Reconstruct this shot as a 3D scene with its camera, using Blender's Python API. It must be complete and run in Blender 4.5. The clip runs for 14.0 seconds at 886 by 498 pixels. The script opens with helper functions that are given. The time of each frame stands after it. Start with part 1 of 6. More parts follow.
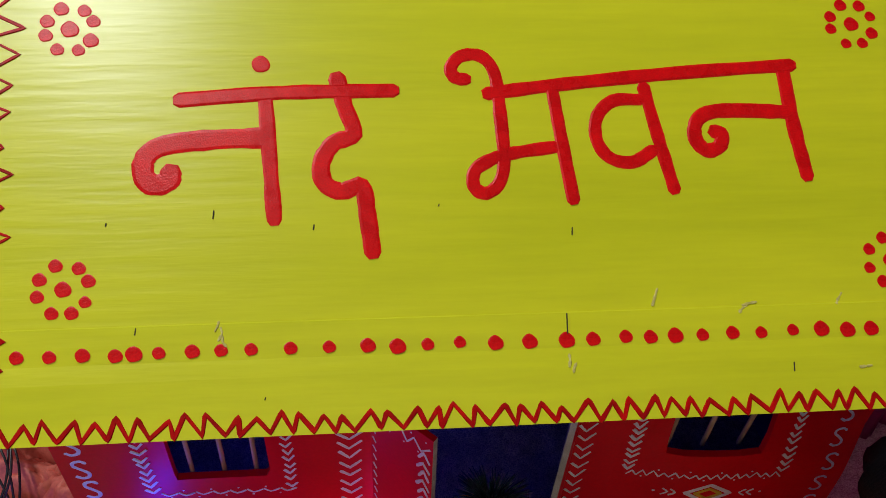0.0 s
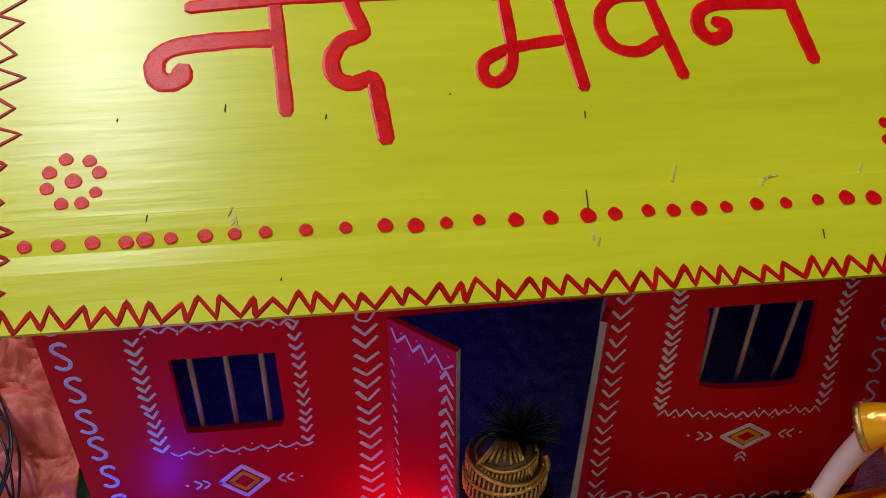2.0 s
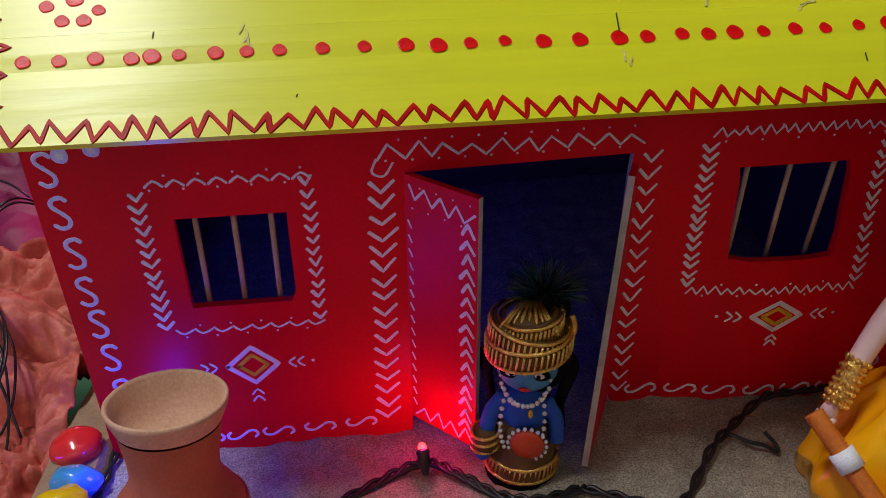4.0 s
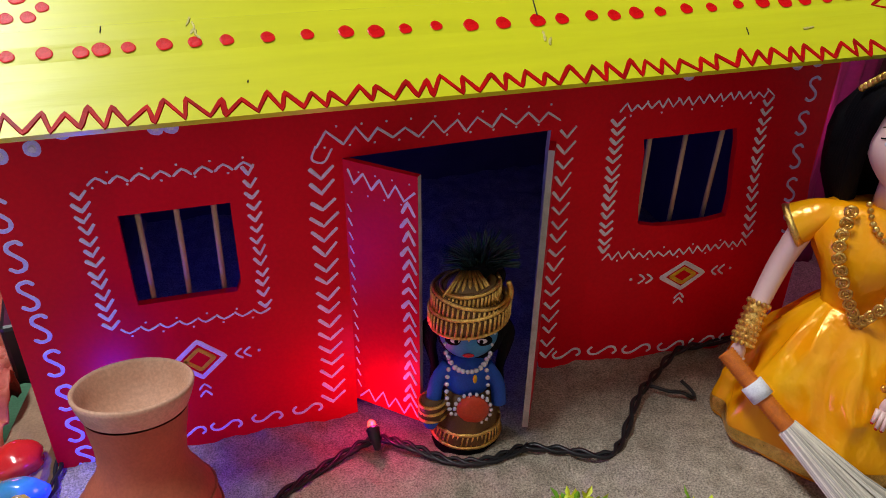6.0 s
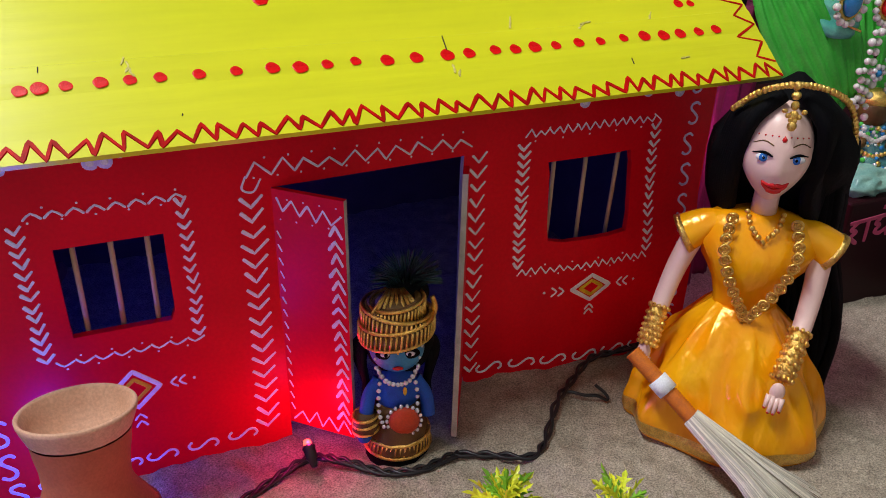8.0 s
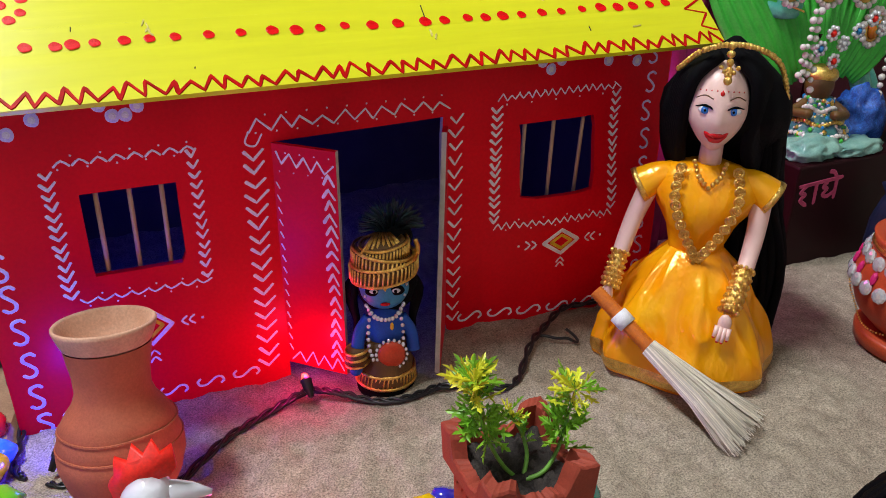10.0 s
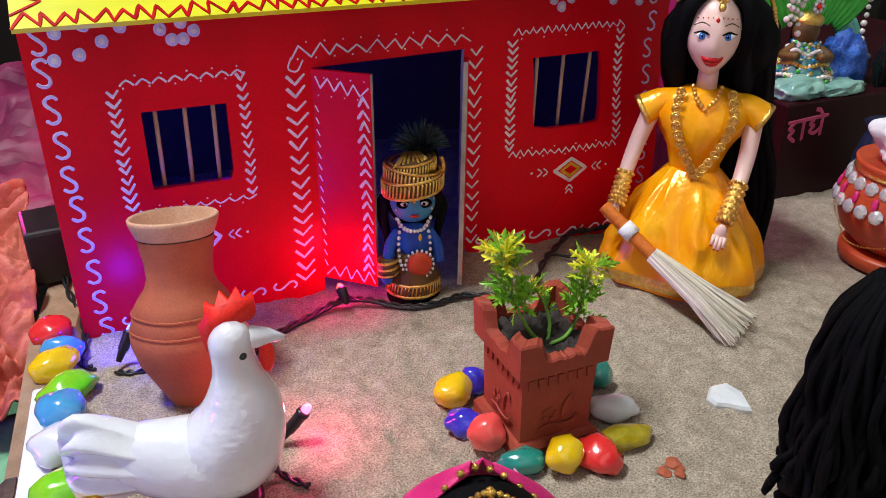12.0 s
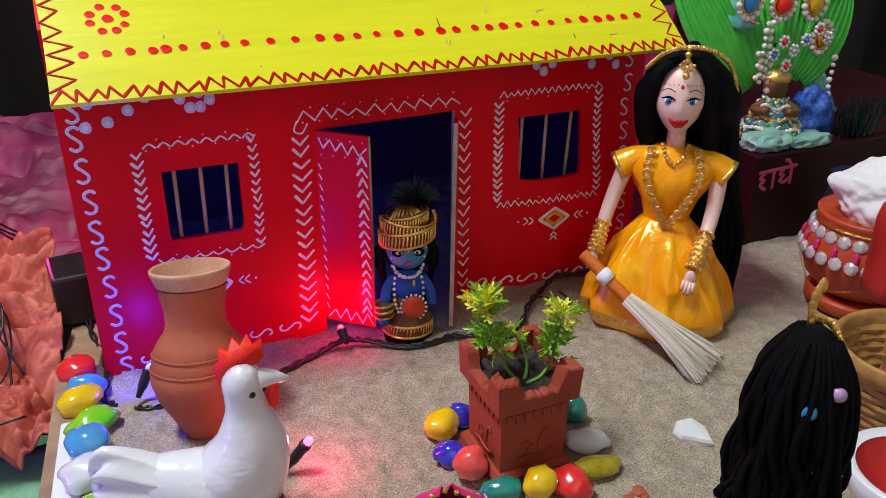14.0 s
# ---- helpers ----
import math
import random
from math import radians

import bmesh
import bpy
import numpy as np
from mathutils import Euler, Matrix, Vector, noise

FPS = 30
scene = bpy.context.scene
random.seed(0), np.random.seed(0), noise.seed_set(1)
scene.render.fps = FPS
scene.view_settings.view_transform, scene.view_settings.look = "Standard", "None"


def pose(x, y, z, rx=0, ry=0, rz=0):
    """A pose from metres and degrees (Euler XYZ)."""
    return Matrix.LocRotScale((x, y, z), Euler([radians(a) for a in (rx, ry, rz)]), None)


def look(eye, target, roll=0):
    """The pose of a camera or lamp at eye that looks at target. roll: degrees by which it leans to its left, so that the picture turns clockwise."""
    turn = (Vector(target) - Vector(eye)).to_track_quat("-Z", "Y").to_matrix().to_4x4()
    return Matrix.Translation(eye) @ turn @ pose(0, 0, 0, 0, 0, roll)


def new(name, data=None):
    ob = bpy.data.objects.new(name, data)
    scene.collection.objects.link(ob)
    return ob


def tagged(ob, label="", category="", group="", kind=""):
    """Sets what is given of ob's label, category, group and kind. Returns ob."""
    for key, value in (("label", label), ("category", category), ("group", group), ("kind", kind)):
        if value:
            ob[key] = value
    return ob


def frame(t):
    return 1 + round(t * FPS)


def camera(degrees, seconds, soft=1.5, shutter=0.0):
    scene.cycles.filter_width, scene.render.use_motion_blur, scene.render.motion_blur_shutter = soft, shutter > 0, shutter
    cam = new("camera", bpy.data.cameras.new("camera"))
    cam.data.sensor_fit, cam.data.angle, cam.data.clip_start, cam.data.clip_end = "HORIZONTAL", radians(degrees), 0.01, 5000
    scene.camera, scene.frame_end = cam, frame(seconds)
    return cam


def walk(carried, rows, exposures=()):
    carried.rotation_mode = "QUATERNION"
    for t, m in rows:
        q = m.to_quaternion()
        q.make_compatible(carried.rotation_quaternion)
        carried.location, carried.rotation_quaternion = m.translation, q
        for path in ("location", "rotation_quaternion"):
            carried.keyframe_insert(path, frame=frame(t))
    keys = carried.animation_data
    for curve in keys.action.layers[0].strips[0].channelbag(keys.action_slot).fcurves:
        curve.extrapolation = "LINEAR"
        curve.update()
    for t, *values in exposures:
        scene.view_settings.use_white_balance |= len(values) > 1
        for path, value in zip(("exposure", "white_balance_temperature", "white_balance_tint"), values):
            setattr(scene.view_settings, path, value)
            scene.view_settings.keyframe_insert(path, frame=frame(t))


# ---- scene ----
cam = camera(57.0, 14.0, soft=0.8)
METRES, EYE, TILT, LEAN, TURN = 0.471, 0.448, 0.0, 0.0, -6.5
X0, Y0 = 0.152, -0.231
ROWS = [
    (0.0, 0.0, 0.0, 0.0, 1.93, -42.77, -2.09),
    (0.5, 0.0034, -0.0342, -0.0311, 0.66, -40.15, -0.9),
    (1.0, 0.0035, -0.0693, -0.0809, 0.23, -37.34, -0.18),
    (1.5, -0.0036, -0.0958, -0.1144, 0.22, -35.58, 0.05),
    (2.0, -0.0083, -0.1145, -0.1642, 0.21, -34.15, 0.16),
    (2.5, -0.0151, -0.1246, -0.2181, 0.05, -33.52, 0.19),
    (3.0, -0.0221, -0.14, -0.2594, -0.08, -32.95, 0.36),
    (3.5, -0.0317, -0.1549, -0.286, -0.2, -32.9, 0.37),
    (4.0, -0.0335, -0.1651, -0.3077, -0.49, -33.08, 0.34),
    (6.5, -0.1288, -0.2374, -0.3218, -12.56, -30.4, -0.9),
    (7.0, -0.1613, -0.2512, -0.3244, -15.14, -29.25, -1.3),
    (7.5, -0.1351, -0.2703, -0.3205, -15.92, -28.58, -1.33),
    (8.0, -0.1118, -0.2821, -0.314, -15.98, -28.18, -1.1),
    (10.5, -0.143, -0.4376, -0.3528, -16.75, -26.75, -0.62),
    (11.0, -0.1614, -0.4539, -0.3685, -16.95, -26.75, -0.56),
    (11.5, -0.1967, -0.4833, -0.3748, -16.95, -27.01, -0.45),
    (12.0, -0.2078, -0.5302, -0.3821, -17.16, -27.22, -0.5),
    (12.5, -0.2078, -0.5535, -0.371, -17.44, -27.3, -0.6),
    (13.0, -0.2256, -0.5754, -0.3642, -17.03, -27.07, -0.39),
    (13.5, -0.2353, -0.6015, -0.3344, -16.79, -26.01, -0.27),
    (14.0, -0.2118, -0.611, -0.3179, -16.79, -25.13, -0.27),
]
walk(cam, [(t, pose(X0, Y0, EYE, TILT, LEAN, TURN) @ pose(METRES * x, METRES * y, METRES * z, 90 + pitch, roll, yaw)) for t, x, y, z, yaw, pitch, roll in ROWS],
     [(0.0, -0.65), (1.0, -0.65), (2.0, -0.62), (3.0, -0.68), (4.0, -0.55), (6.5, -0.10), (8.0, 0.02), (10.5, 0.25), (11.5, 0.32), (12.5, 0.42), (13.2, 0.40), (14.0, 0.15)])

# ---- light ----
world = bpy.data.worlds.new("room_dark")
scene.world = world
world.use_nodes = True
world.node_tree.nodes["Background"].inputs[0].default_value = (0.9, 0.95, 1.0, 1)
world.node_tree.nodes["Background"].inputs[1].default_value = 0.05


def lamp(name, kind, m, energy, colour, **more):
    data = bpy.data.lights.new(name, kind)
    data.energy, data.color = energy, colour
    if kind == "AREA":
        data.shape, data.size, data.size_y = "RECTANGLE", more["size"], more["size_y"]
    else:
        data.shadow_soft_size = more["size"]
    ob = new(name, data)
    ob.matrix_world = m
    return ob


TUBE_AT = Vector((-0.43, 0.03, 1.72))
lamp("tube_lamp", "AREA", look(TUBE_AT - Vector((0, 0, 0.03)), (0.2, -0.05, 0.1)), 27.0, (0.95, 0.98, 1.0), size=0.55, size_y=0.20)
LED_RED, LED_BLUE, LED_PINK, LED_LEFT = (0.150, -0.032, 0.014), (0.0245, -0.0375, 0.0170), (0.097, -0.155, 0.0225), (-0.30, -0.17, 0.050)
lamp("led_red", "POINT", pose(*LED_RED), 0.045, (0.95, 0.02, 0.24), size=0.003)
lamp("led_blue", "POINT", pose(*LED_BLUE), 0.18, (0.02, 0.012, 1.0), size=0.003)
lamp("led_pink", "POINT", pose(*LED_PINK), 0.058, (1.0, 0.05, 0.25), size=0.003)
lamp("led_inside", "POINT", pose(0.12, 0.10, 0.14), 0.17, (0.006, 0.010, 1.0), size=0.004)
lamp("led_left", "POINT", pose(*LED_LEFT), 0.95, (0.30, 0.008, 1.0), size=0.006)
lamp("led_behind", "POINT", pose(-0.07, 0.19, 0.07), 0.10, (1.0, 0.06, 0.42), size=0.004)
lamp("led_side", "POINT", pose(0.425, 0.012, 0.12), 0.07, (1.0, 0.10, 0.80), size=0.004)


# ---- materials ----
def mat(name, c1, c2=None, rough=0.5, metal=0.0, scale=60.0, fine=900.0, bump=0.15, grain=0.12, coat=0.0, rnd=0.0, emit=None, stretch=(1, 1, 1), trans=0.0, sheen=0.0, spec=0.5, dist=0.0006, island=0.0):
    m = bpy.data.materials.new(name)
    m.use_nodes = True
    nt = m.node_tree
    b = nt.nodes["Principled BSDF"]
    c2 = c2 or tuple(0.8 * c for c in c1)
    tc = nt.nodes.new("ShaderNodeTexCoord")
    mp = nt.nodes.new("ShaderNodeMapping")
    mp.inputs["Scale"].default_value = stretch
    nt.links.new(tc.outputs["Object"], mp.inputs[0])

    def noise_tex(s, detail):
        n = nt.nodes.new("ShaderNodeTexNoise")
        n.inputs["Scale"].default_value, n.inputs["Detail"].default_value = s, detail
        nt.links.new(mp.outputs[0], n.inputs["Vector"])
        return n

    n1, n2 = noise_tex(scale, 5), noise_tex(fine, 3)
    ramp = nt.nodes.new("ShaderNodeValToRGB")
    ramp.color_ramp.elements[0].position, ramp.color_ramp.elements[1].position = 0.32, 0.68
    ramp.color_ramp.elements[0].color, ramp.color_ramp.elements[1].color = (*c2, 1), (*c1, 1)
    nt.links.new(n1.outputs["Fac"], ramp.inputs[0])
    hsv = nt.nodes.new("ShaderNodeHueSaturation")
    rng = nt.nodes.new("ShaderNodeMapRange")
    rng.inputs["From Min"].default_value, rng.inputs["From Max"].default_value = 0.3, 0.7
    rng.inputs["To Min"].default_value, rng.inputs["To Max"].default_value = 1 - grain, 1 + grain
    nt.links.new(n2.outputs["Fac"], rng.inputs["Value"])
    value = rng.outputs[0]
    if rnd:
        info = nt.nodes.new("ShaderNodeObjectInfo")
        r2 = nt.nodes.new("ShaderNodeMapRange")
        r2.inputs["To Min"].default_value, r2.inputs["To Max"].default_value = 1 - rnd, 1 + rnd
        nt.links.new(info.outputs["Random"], r2.inputs["Value"])
        mul = nt.nodes.new("ShaderNodeMath")
        mul.operation = "MULTIPLY"
        nt.links.new(value, mul.inputs[0])
        nt.links.new(r2.outputs[0], mul.inputs[1])
        value = mul.outputs[0]
    if island:
        geo = nt.nodes.new("ShaderNodeNewGeometry")
        r3 = nt.nodes.new("ShaderNodeMapRange")
        r3.inputs["To Min"].default_value, r3.inputs["To Max"].default_value = 1 - island, 1 + island
        nt.links.new(geo.outputs["Random Per Island"], r3.inputs["Value"])
        mul2 = nt.nodes.new("ShaderNodeMath")
        mul2.operation = "MULTIPLY"
        nt.links.new(value, mul2.inputs[0])
        nt.links.new(r3.outputs[0], mul2.inputs[1])
        value = mul2.outputs[0]
    nt.links.new(value, hsv.inputs["Value"])
    nt.links.new(ramp.outputs[0], hsv.inputs["Color"])
    nt.links.new(hsv.outputs[0], b.inputs["Base Color"])
    rr = nt.nodes.new("ShaderNodeMapRange")
    rr.inputs["To Min"].default_value, rr.inputs["To Max"].default_value = max(0.02, rough * 0.8), min(1.0, rough * 1.2)
    nt.links.new(n1.outputs["Fac"], rr.inputs["Value"])
    nt.links.new(rr.outputs[0], b.inputs["Roughness"])
    b.inputs["Metallic"].default_value = metal
    b.inputs["Coat Weight"].default_value, b.inputs["Coat Roughness"].default_value = coat, 0.15
    b.inputs["Transmission Weight"].default_value = trans
    b.inputs["Sheen Weight"].default_value = sheen
    b.inputs["Specular IOR Level"].default_value = spec
    if bump:
        bp = nt.nodes.new("ShaderNodeBump")
        bp.inputs["Strength"].default_value, bp.inputs["Distance"].default_value = bump, dist
        nt.links.new(n2.outputs["Fac"], bp.inputs["Height"])
        nt.links.new(bp.outputs[0], b.inputs["Normal"])
    if emit:
        b.inputs["Emission Color"].default_value, b.inputs["Emission Strength"].default_value = (*emit[:3], 1), emit[3]
    return m


M_YELLOW = mat("yellow_gloss_paint", (0.72, 0.70, 0.016), (0.61, 0.62, 0.012), 0.31, scale=14, fine=120, bump=0.30, grain=0.04, coat=0.0, spec=0.40, stretch=(0.18, 1.9, 1.9))
M_RED = mat("red_gloss_paint", (0.78, 0.0010, 0.014), (0.68, 0.001, 0.011), 0.40, scale=18, fine=500, bump=0.06, grain=0.05, spec=0.16)
M_RED_BRUSH = mat("red_brush_paint", (0.82, 0.004, 0.006), (0.62, 0.003, 0.005), 0.28, scale=120, fine=1500, bump=0.25, grain=0.10, spec=0.20)
M_MAROON_LINE = mat("dark_red_outline_paint", (0.60, 0.004, 0.004), (0.32, 0.003, 0.004), 0.35, scale=150, fine=1500, bump=0.1, spec=0.10)
M_WHITE = mat("white_brush_paint", (0.88, 0.84, 0.88), (0.76, 0.70, 0.80), 0.35, scale=200, fine=1800, bump=0.15)
M_LILAC = mat("lilac_paint", (0.74, 0.66, 0.95), (0.60, 0.50, 0.88), 0.35, scale=200, fine=1800)
M_DIAMOND = mat("yellow_line_paint", (0.80, 0.50, 0.02), (0.65, 0.38, 0.01), 0.35, scale=200)
M_CARD = mat("raw_cardboard", (0.62, 0.56, 0.50), (0.42, 0.36, 0.30), 0.8, scale=120, fine=1500, bump=0.3)
# cardboard colour darkened to stand in for the shade inside the house
M_CARD_SHADE = mat("inner_cardboard", (0.13, 0.10, 0.12), (0.09, 0.07, 0.09), 0.85, scale=40)
M_STICK = mat("bare_wood_stick", (0.62, 0.42, 0.26), (0.42, 0.26, 0.16), 0.6, scale=300, fine=2500, stretch=(1, 1, 0.08))
M_SAND = mat("grey_sand", (0.43, 0.365, 0.285), (0.31, 0.26, 0.20), 0.95, scale=110, fine=1050, bump=1.0, grain=0.48, spec=0.15, dist=0.0011)
M_CLAY = mat("terracotta", (0.46, 0.118, 0.054), (0.35, 0.080, 0.036), 0.75, scale=45, fine=900, bump=0.3, grain=0.10)
M_CLAY_RIM = mat("pale_terracotta", (0.62, 0.36, 0.24), (0.55, 0.29, 0.18), 0.7, scale=90, fine=900, bump=0.25)
M_BRICKCLAY = mat("brick_red_clay", (0.36, 0.055, 0.028), (0.27, 0.040, 0.020), 0.7, scale=70, fine=1000, bump=0.3)
M_SOIL = mat("dark_soil", (0.045, 0.035, 0.03), (0.02, 0.015, 0.013), 0.95, scale=300, fine=1200, bump=0.9, grain=0.4)
M_LEAF = mat("plastic_leaf_green", (0.26, 0.52, 0.03), (0.13, 0.36, 0.02), 0.4, scale=90, grain=0.15)
M_LEAF_TIP = mat("plastic_leaf_yellow", (0.80, 0.72, 0.03), (0.58, 0.66, 0.04), 0.4, scale=90, grain=0.15)
M_STEM = mat("plastic_stem_green", (0.16, 0.38, 0.05), (0.10, 0.28, 0.03), 0.4)
M_BLACK = mat("black_plastic", (0.012, 0.012, 0.014), (0.008, 0.008, 0.009), 0.35, bump=0.05)
M_BOARD = mat("brown_board_edge", (0.36, 0.24, 0.15), (0.24, 0.15, 0.09), 0.8, scale=70, bump=0.5)
M_BOARD_DARK = mat("dark_speckled_board", (0.10, 0.055, 0.045), (0.05, 0.03, 0.025), 0.7, scale=300, fine=1500, grain=0.5)
M_FOAM = mat("white_foam_strip", (0.78, 0.80, 0.84), (0.70, 0.72, 0.78), 0.7, scale=60, fine=1500)
M_WALL = mat("dull_room_paint", (0.56, 0.52, 0.49), (0.50, 0.47, 0.45), 0.8, scale=3, fine=60)
# extra pale, so the unseen south wall works as a reflector
M_WALL_BOUNCE = mat("cream_room_paint", (0.80, 0.77, 0.72), (0.74, 0.71, 0.67), 0.8, scale=3, fine=60)
M_CEIL = mat("white_ceiling_paint", (0.75, 0.74, 0.70), (0.68, 0.67, 0.64), 0.8, scale=3, fine=60)
M_FLOOR = mat("green_floor_cloth", (0.20, 0.46, 0.26), (0.13, 0.34, 0.19), 0.8, scale=9, fine=300, bump=0.3)
M_PEACH = mat("peach_satin_cloth", (0.64, 0.19, 0.14), (0.34, 0.045, 0.030), 0.5, scale=30, fine=500, bump=0.3, spec=0.2)
M_PINK = mat("pink_net_cloth", (0.26, 0.012, 0.09), (0.10, 0.004, 0.035), 0.6, scale=18, fine=500)
M_DARKCLOTH = mat("dark_maroon_cloth", (0.012, 0.003, 0.004), (0.005, 0.002, 0.003), 0.95, scale=15, fine=300)
M_TUBE = mat("lit_tube", (0.9, 0.9, 0.9), rough=0.4, emit=(0.95, 0.98, 1.0, 6.0), bump=0)
M_METAL = mat("white_enamel", (0.75, 0.75, 0.75), rough=0.4)
PEB = {
    "red": mat("red_pebble_gloss", (0.78, 0.030, 0.028), (0.66, 0.02, 0.02), 0.18, coat=0.8, bump=0.05, scale=90, grain=0.04),
    "coral": mat("coral_pebble_gloss", (0.82, 0.10, 0.09), (0.72, 0.07, 0.065), 0.18, coat=0.8, bump=0.05, scale=90, grain=0.04),
    "yellow": mat("yellow_pebble_gloss", (0.84, 0.58, 0.006), (0.76, 0.50, 0.006), 0.18, coat=0.8, bump=0.05, scale=90, grain=0.04),
    "green": mat("green_pebble_gloss", (0.08, 0.58, 0.02), (0.28, 0.62, 0.02), 0.18, coat=0.8, bump=0.05, scale=45, grain=0.04),
    "sky": mat("sky_blue_pebble_gloss", (0.04, 0.26, 0.56), (0.07, 0.34, 0.64), 0.18, coat=0.8, bump=0.05, scale=90, grain=0.04),
    "blue": mat("deep_blue_pebble_gloss", (0.035, 0.035, 0.60), (0.025, 0.025, 0.46), 0.18, coat=0.8, bump=0.05, scale=90, grain=0.04),
    "teal": mat("teal_pebble_gloss", (0.01, 0.27, 0.22), (0.01, 0.20, 0.16), 0.18, coat=0.8, bump=0.05, scale=90, grain=0.04),
    "olive": mat("olive_pebble_gloss", (0.52, 0.43, 0.01), (0.34, 0.28, 0.01), 0.2, coat=0.8, bump=0.1, scale=160, grain=0.06),
    "white": mat("milky_white_pebble", (0.74, 0.77, 0.80), (0.66, 0.69, 0.74), 0.25, coat=0.5, bump=0.05, scale=90, grain=0.03),
}


# ---- building helpers ----
def thing(name, at, label, category, group="", turn=0.0):
    ob = new(name)
    ob.empty_display_size = 0.01
    ob.matrix_world = pose(*at, 0, 0, turn)
    return tagged(ob, label, category, group)


def part(name, bm, materials, parent=None, label="", smooth=False, kind=""):
    mesh = bpy.data.meshes.new(name)
    bmesh.ops.recalc_face_normals(bm, faces=bm.faces[:])
    for face in bm.faces:
        face.smooth = smooth
    bm.to_mesh(mesh)
    bm.free()
    for m in materials if isinstance(materials, (list, tuple)) else [materials]:
        mesh.materials.append(m)
    ob = new(name, mesh)
    if parent:
        ob.parent = parent
    if label:
        ob["label"] = label
    if kind:
        ob["kind"] = kind
    return ob


def again(ob, m):
    """One more part on the same mesh."""
    twin = new(ob.name.split(".")[0], ob.data)
    twin.parent = ob.parent
    twin.matrix_local = m
    return twin


def box(bm, lo, hi, mi=0, bev=0.0):
    c, s = [(a + b) / 2 for a, b in zip(lo, hi)], [b - a for a, b in zip(lo, hi)]
    made = bmesh.ops.create_cube(bm, size=1, matrix=Matrix.Translation(c) @ Matrix.Diagonal((*s, 1)))
    faces = {f for v in made["verts"] for f in v.link_faces}
    for f in faces:
        f.material_index = mi
    if bev:
        edges = list({e for f in faces for e in f.edges})
        out = bmesh.ops.bevel(bm, geom=edges, offset=bev, segments=2, affect="EDGES", profile=0.5)
        for f in out["faces"]:
            f.material_index = mi


def loft(bm, rings, mi=0, closed=True, caps=True):
    vs = [[bm.verts.new(p) for p in ring] for ring in rings]
    n = len(vs[0])
    for a, b in zip(vs, vs[1:]):
        for i in range(n if closed else n - 1):
            j = (i + 1) % n
            bm.faces.new((a[i], a[j], b[j], b[i])).material_index = mi
    if caps and closed:
        bm.faces.new(vs[0][::-1]).material_index = mi
        bm.faces.new(vs[-1]).material_index = mi


def lathe(bm, prof, seg=32, at=(0, 0, 0), mi=0, caps=True, wob=None):
    rings = []
    for r, z in prof:
        ring = []
        for i in range(seg):
            a = 2 * math.pi * i / seg
            k = r * (wob(a, z) if wob else 1)
            ring.append((at[0] + k * math.cos(a), at[1] + k * math.sin(a), at[2] + z))
        rings.append(ring)
    loft(bm, rings, mi, True, caps)


def curve(pts, n=6):
    """Catmull-Rom through the points."""
    p = [Vector(q) for q in pts]
    if len(p) < 3:
        return p
    p = [2 * p[0] - p[1]] + p + [2 * p[-1] - p[-2]]
    out = []
    for a, b, c, d in zip(p, p[1:], p[2:], p[3:]):
        for k in range(n):
            t = k / n
            out.append(0.5 * (2 * b + (c - a) * t + (2 * a - 5 * b + 4 * c - d) * t * t + (3 * b - a - 3 * c + d) * t ** 3))
    return out + [p[-2]]


def tube(bm, pts, r, seg=6, mi=0, flat=1.0):
    pts = [Vector(p) for p in pts]
    n = len(pts)
    rings, side = [], None
    for i, p in enumerate(pts):
        d = (pts[min(i + 1, n - 1)] - pts[max(i - 1, 0)]).normalized()
        if side is None:
            side = d.orthogonal().normalized()
        side = (side - d * side.dot(d)).normalized()
        up = d.cross(side)
        k = r[min(i, len(r) - 1)] if isinstance(r, (list, tuple)) else r
        rings.append([p + k * (math.cos(2 * math.pi * j / seg) * side + flat * math.sin(2 * math.pi * j / seg) * up) for j in range(seg)])
    loft(bm, rings, mi)


def ball(bm, at, r, mi=0, u=12, v=8, rot=None):
    r = r if isinstance(r, (list, tuple)) else (r, r, r)
    m = Matrix.Translation(at) @ (rot if rot else Matrix()) @ Matrix.Diagonal((*r, 1))
    rows = []
    for k in range(1, v):
        t = math.pi * k / v
        rows.append([bm.verts.new(m @ Vector((math.sin(t) * math.cos(6.283185 * i / u), math.sin(t) * math.sin(6.283185 * i / u), math.cos(t)))) for i in range(u)])
    top, low = bm.verts.new(m @ Vector((0, 0, 1))), bm.verts.new(m @ Vector((0, 0, -1)))
    for i in range(u):
        j = (i + 1) % u
        bm.faces.new((top, rows[0][i], rows[0][j])).material_index = mi
        bm.faces.new((low, rows[-1][j], rows[-1][i])).material_index = mi
        for p, q in zip(rows, rows[1:]):
            bm.faces.new((p[i], q[i], q[j], p[j])).material_index = mi


RAISE = 0.00028


STROKES = [0]


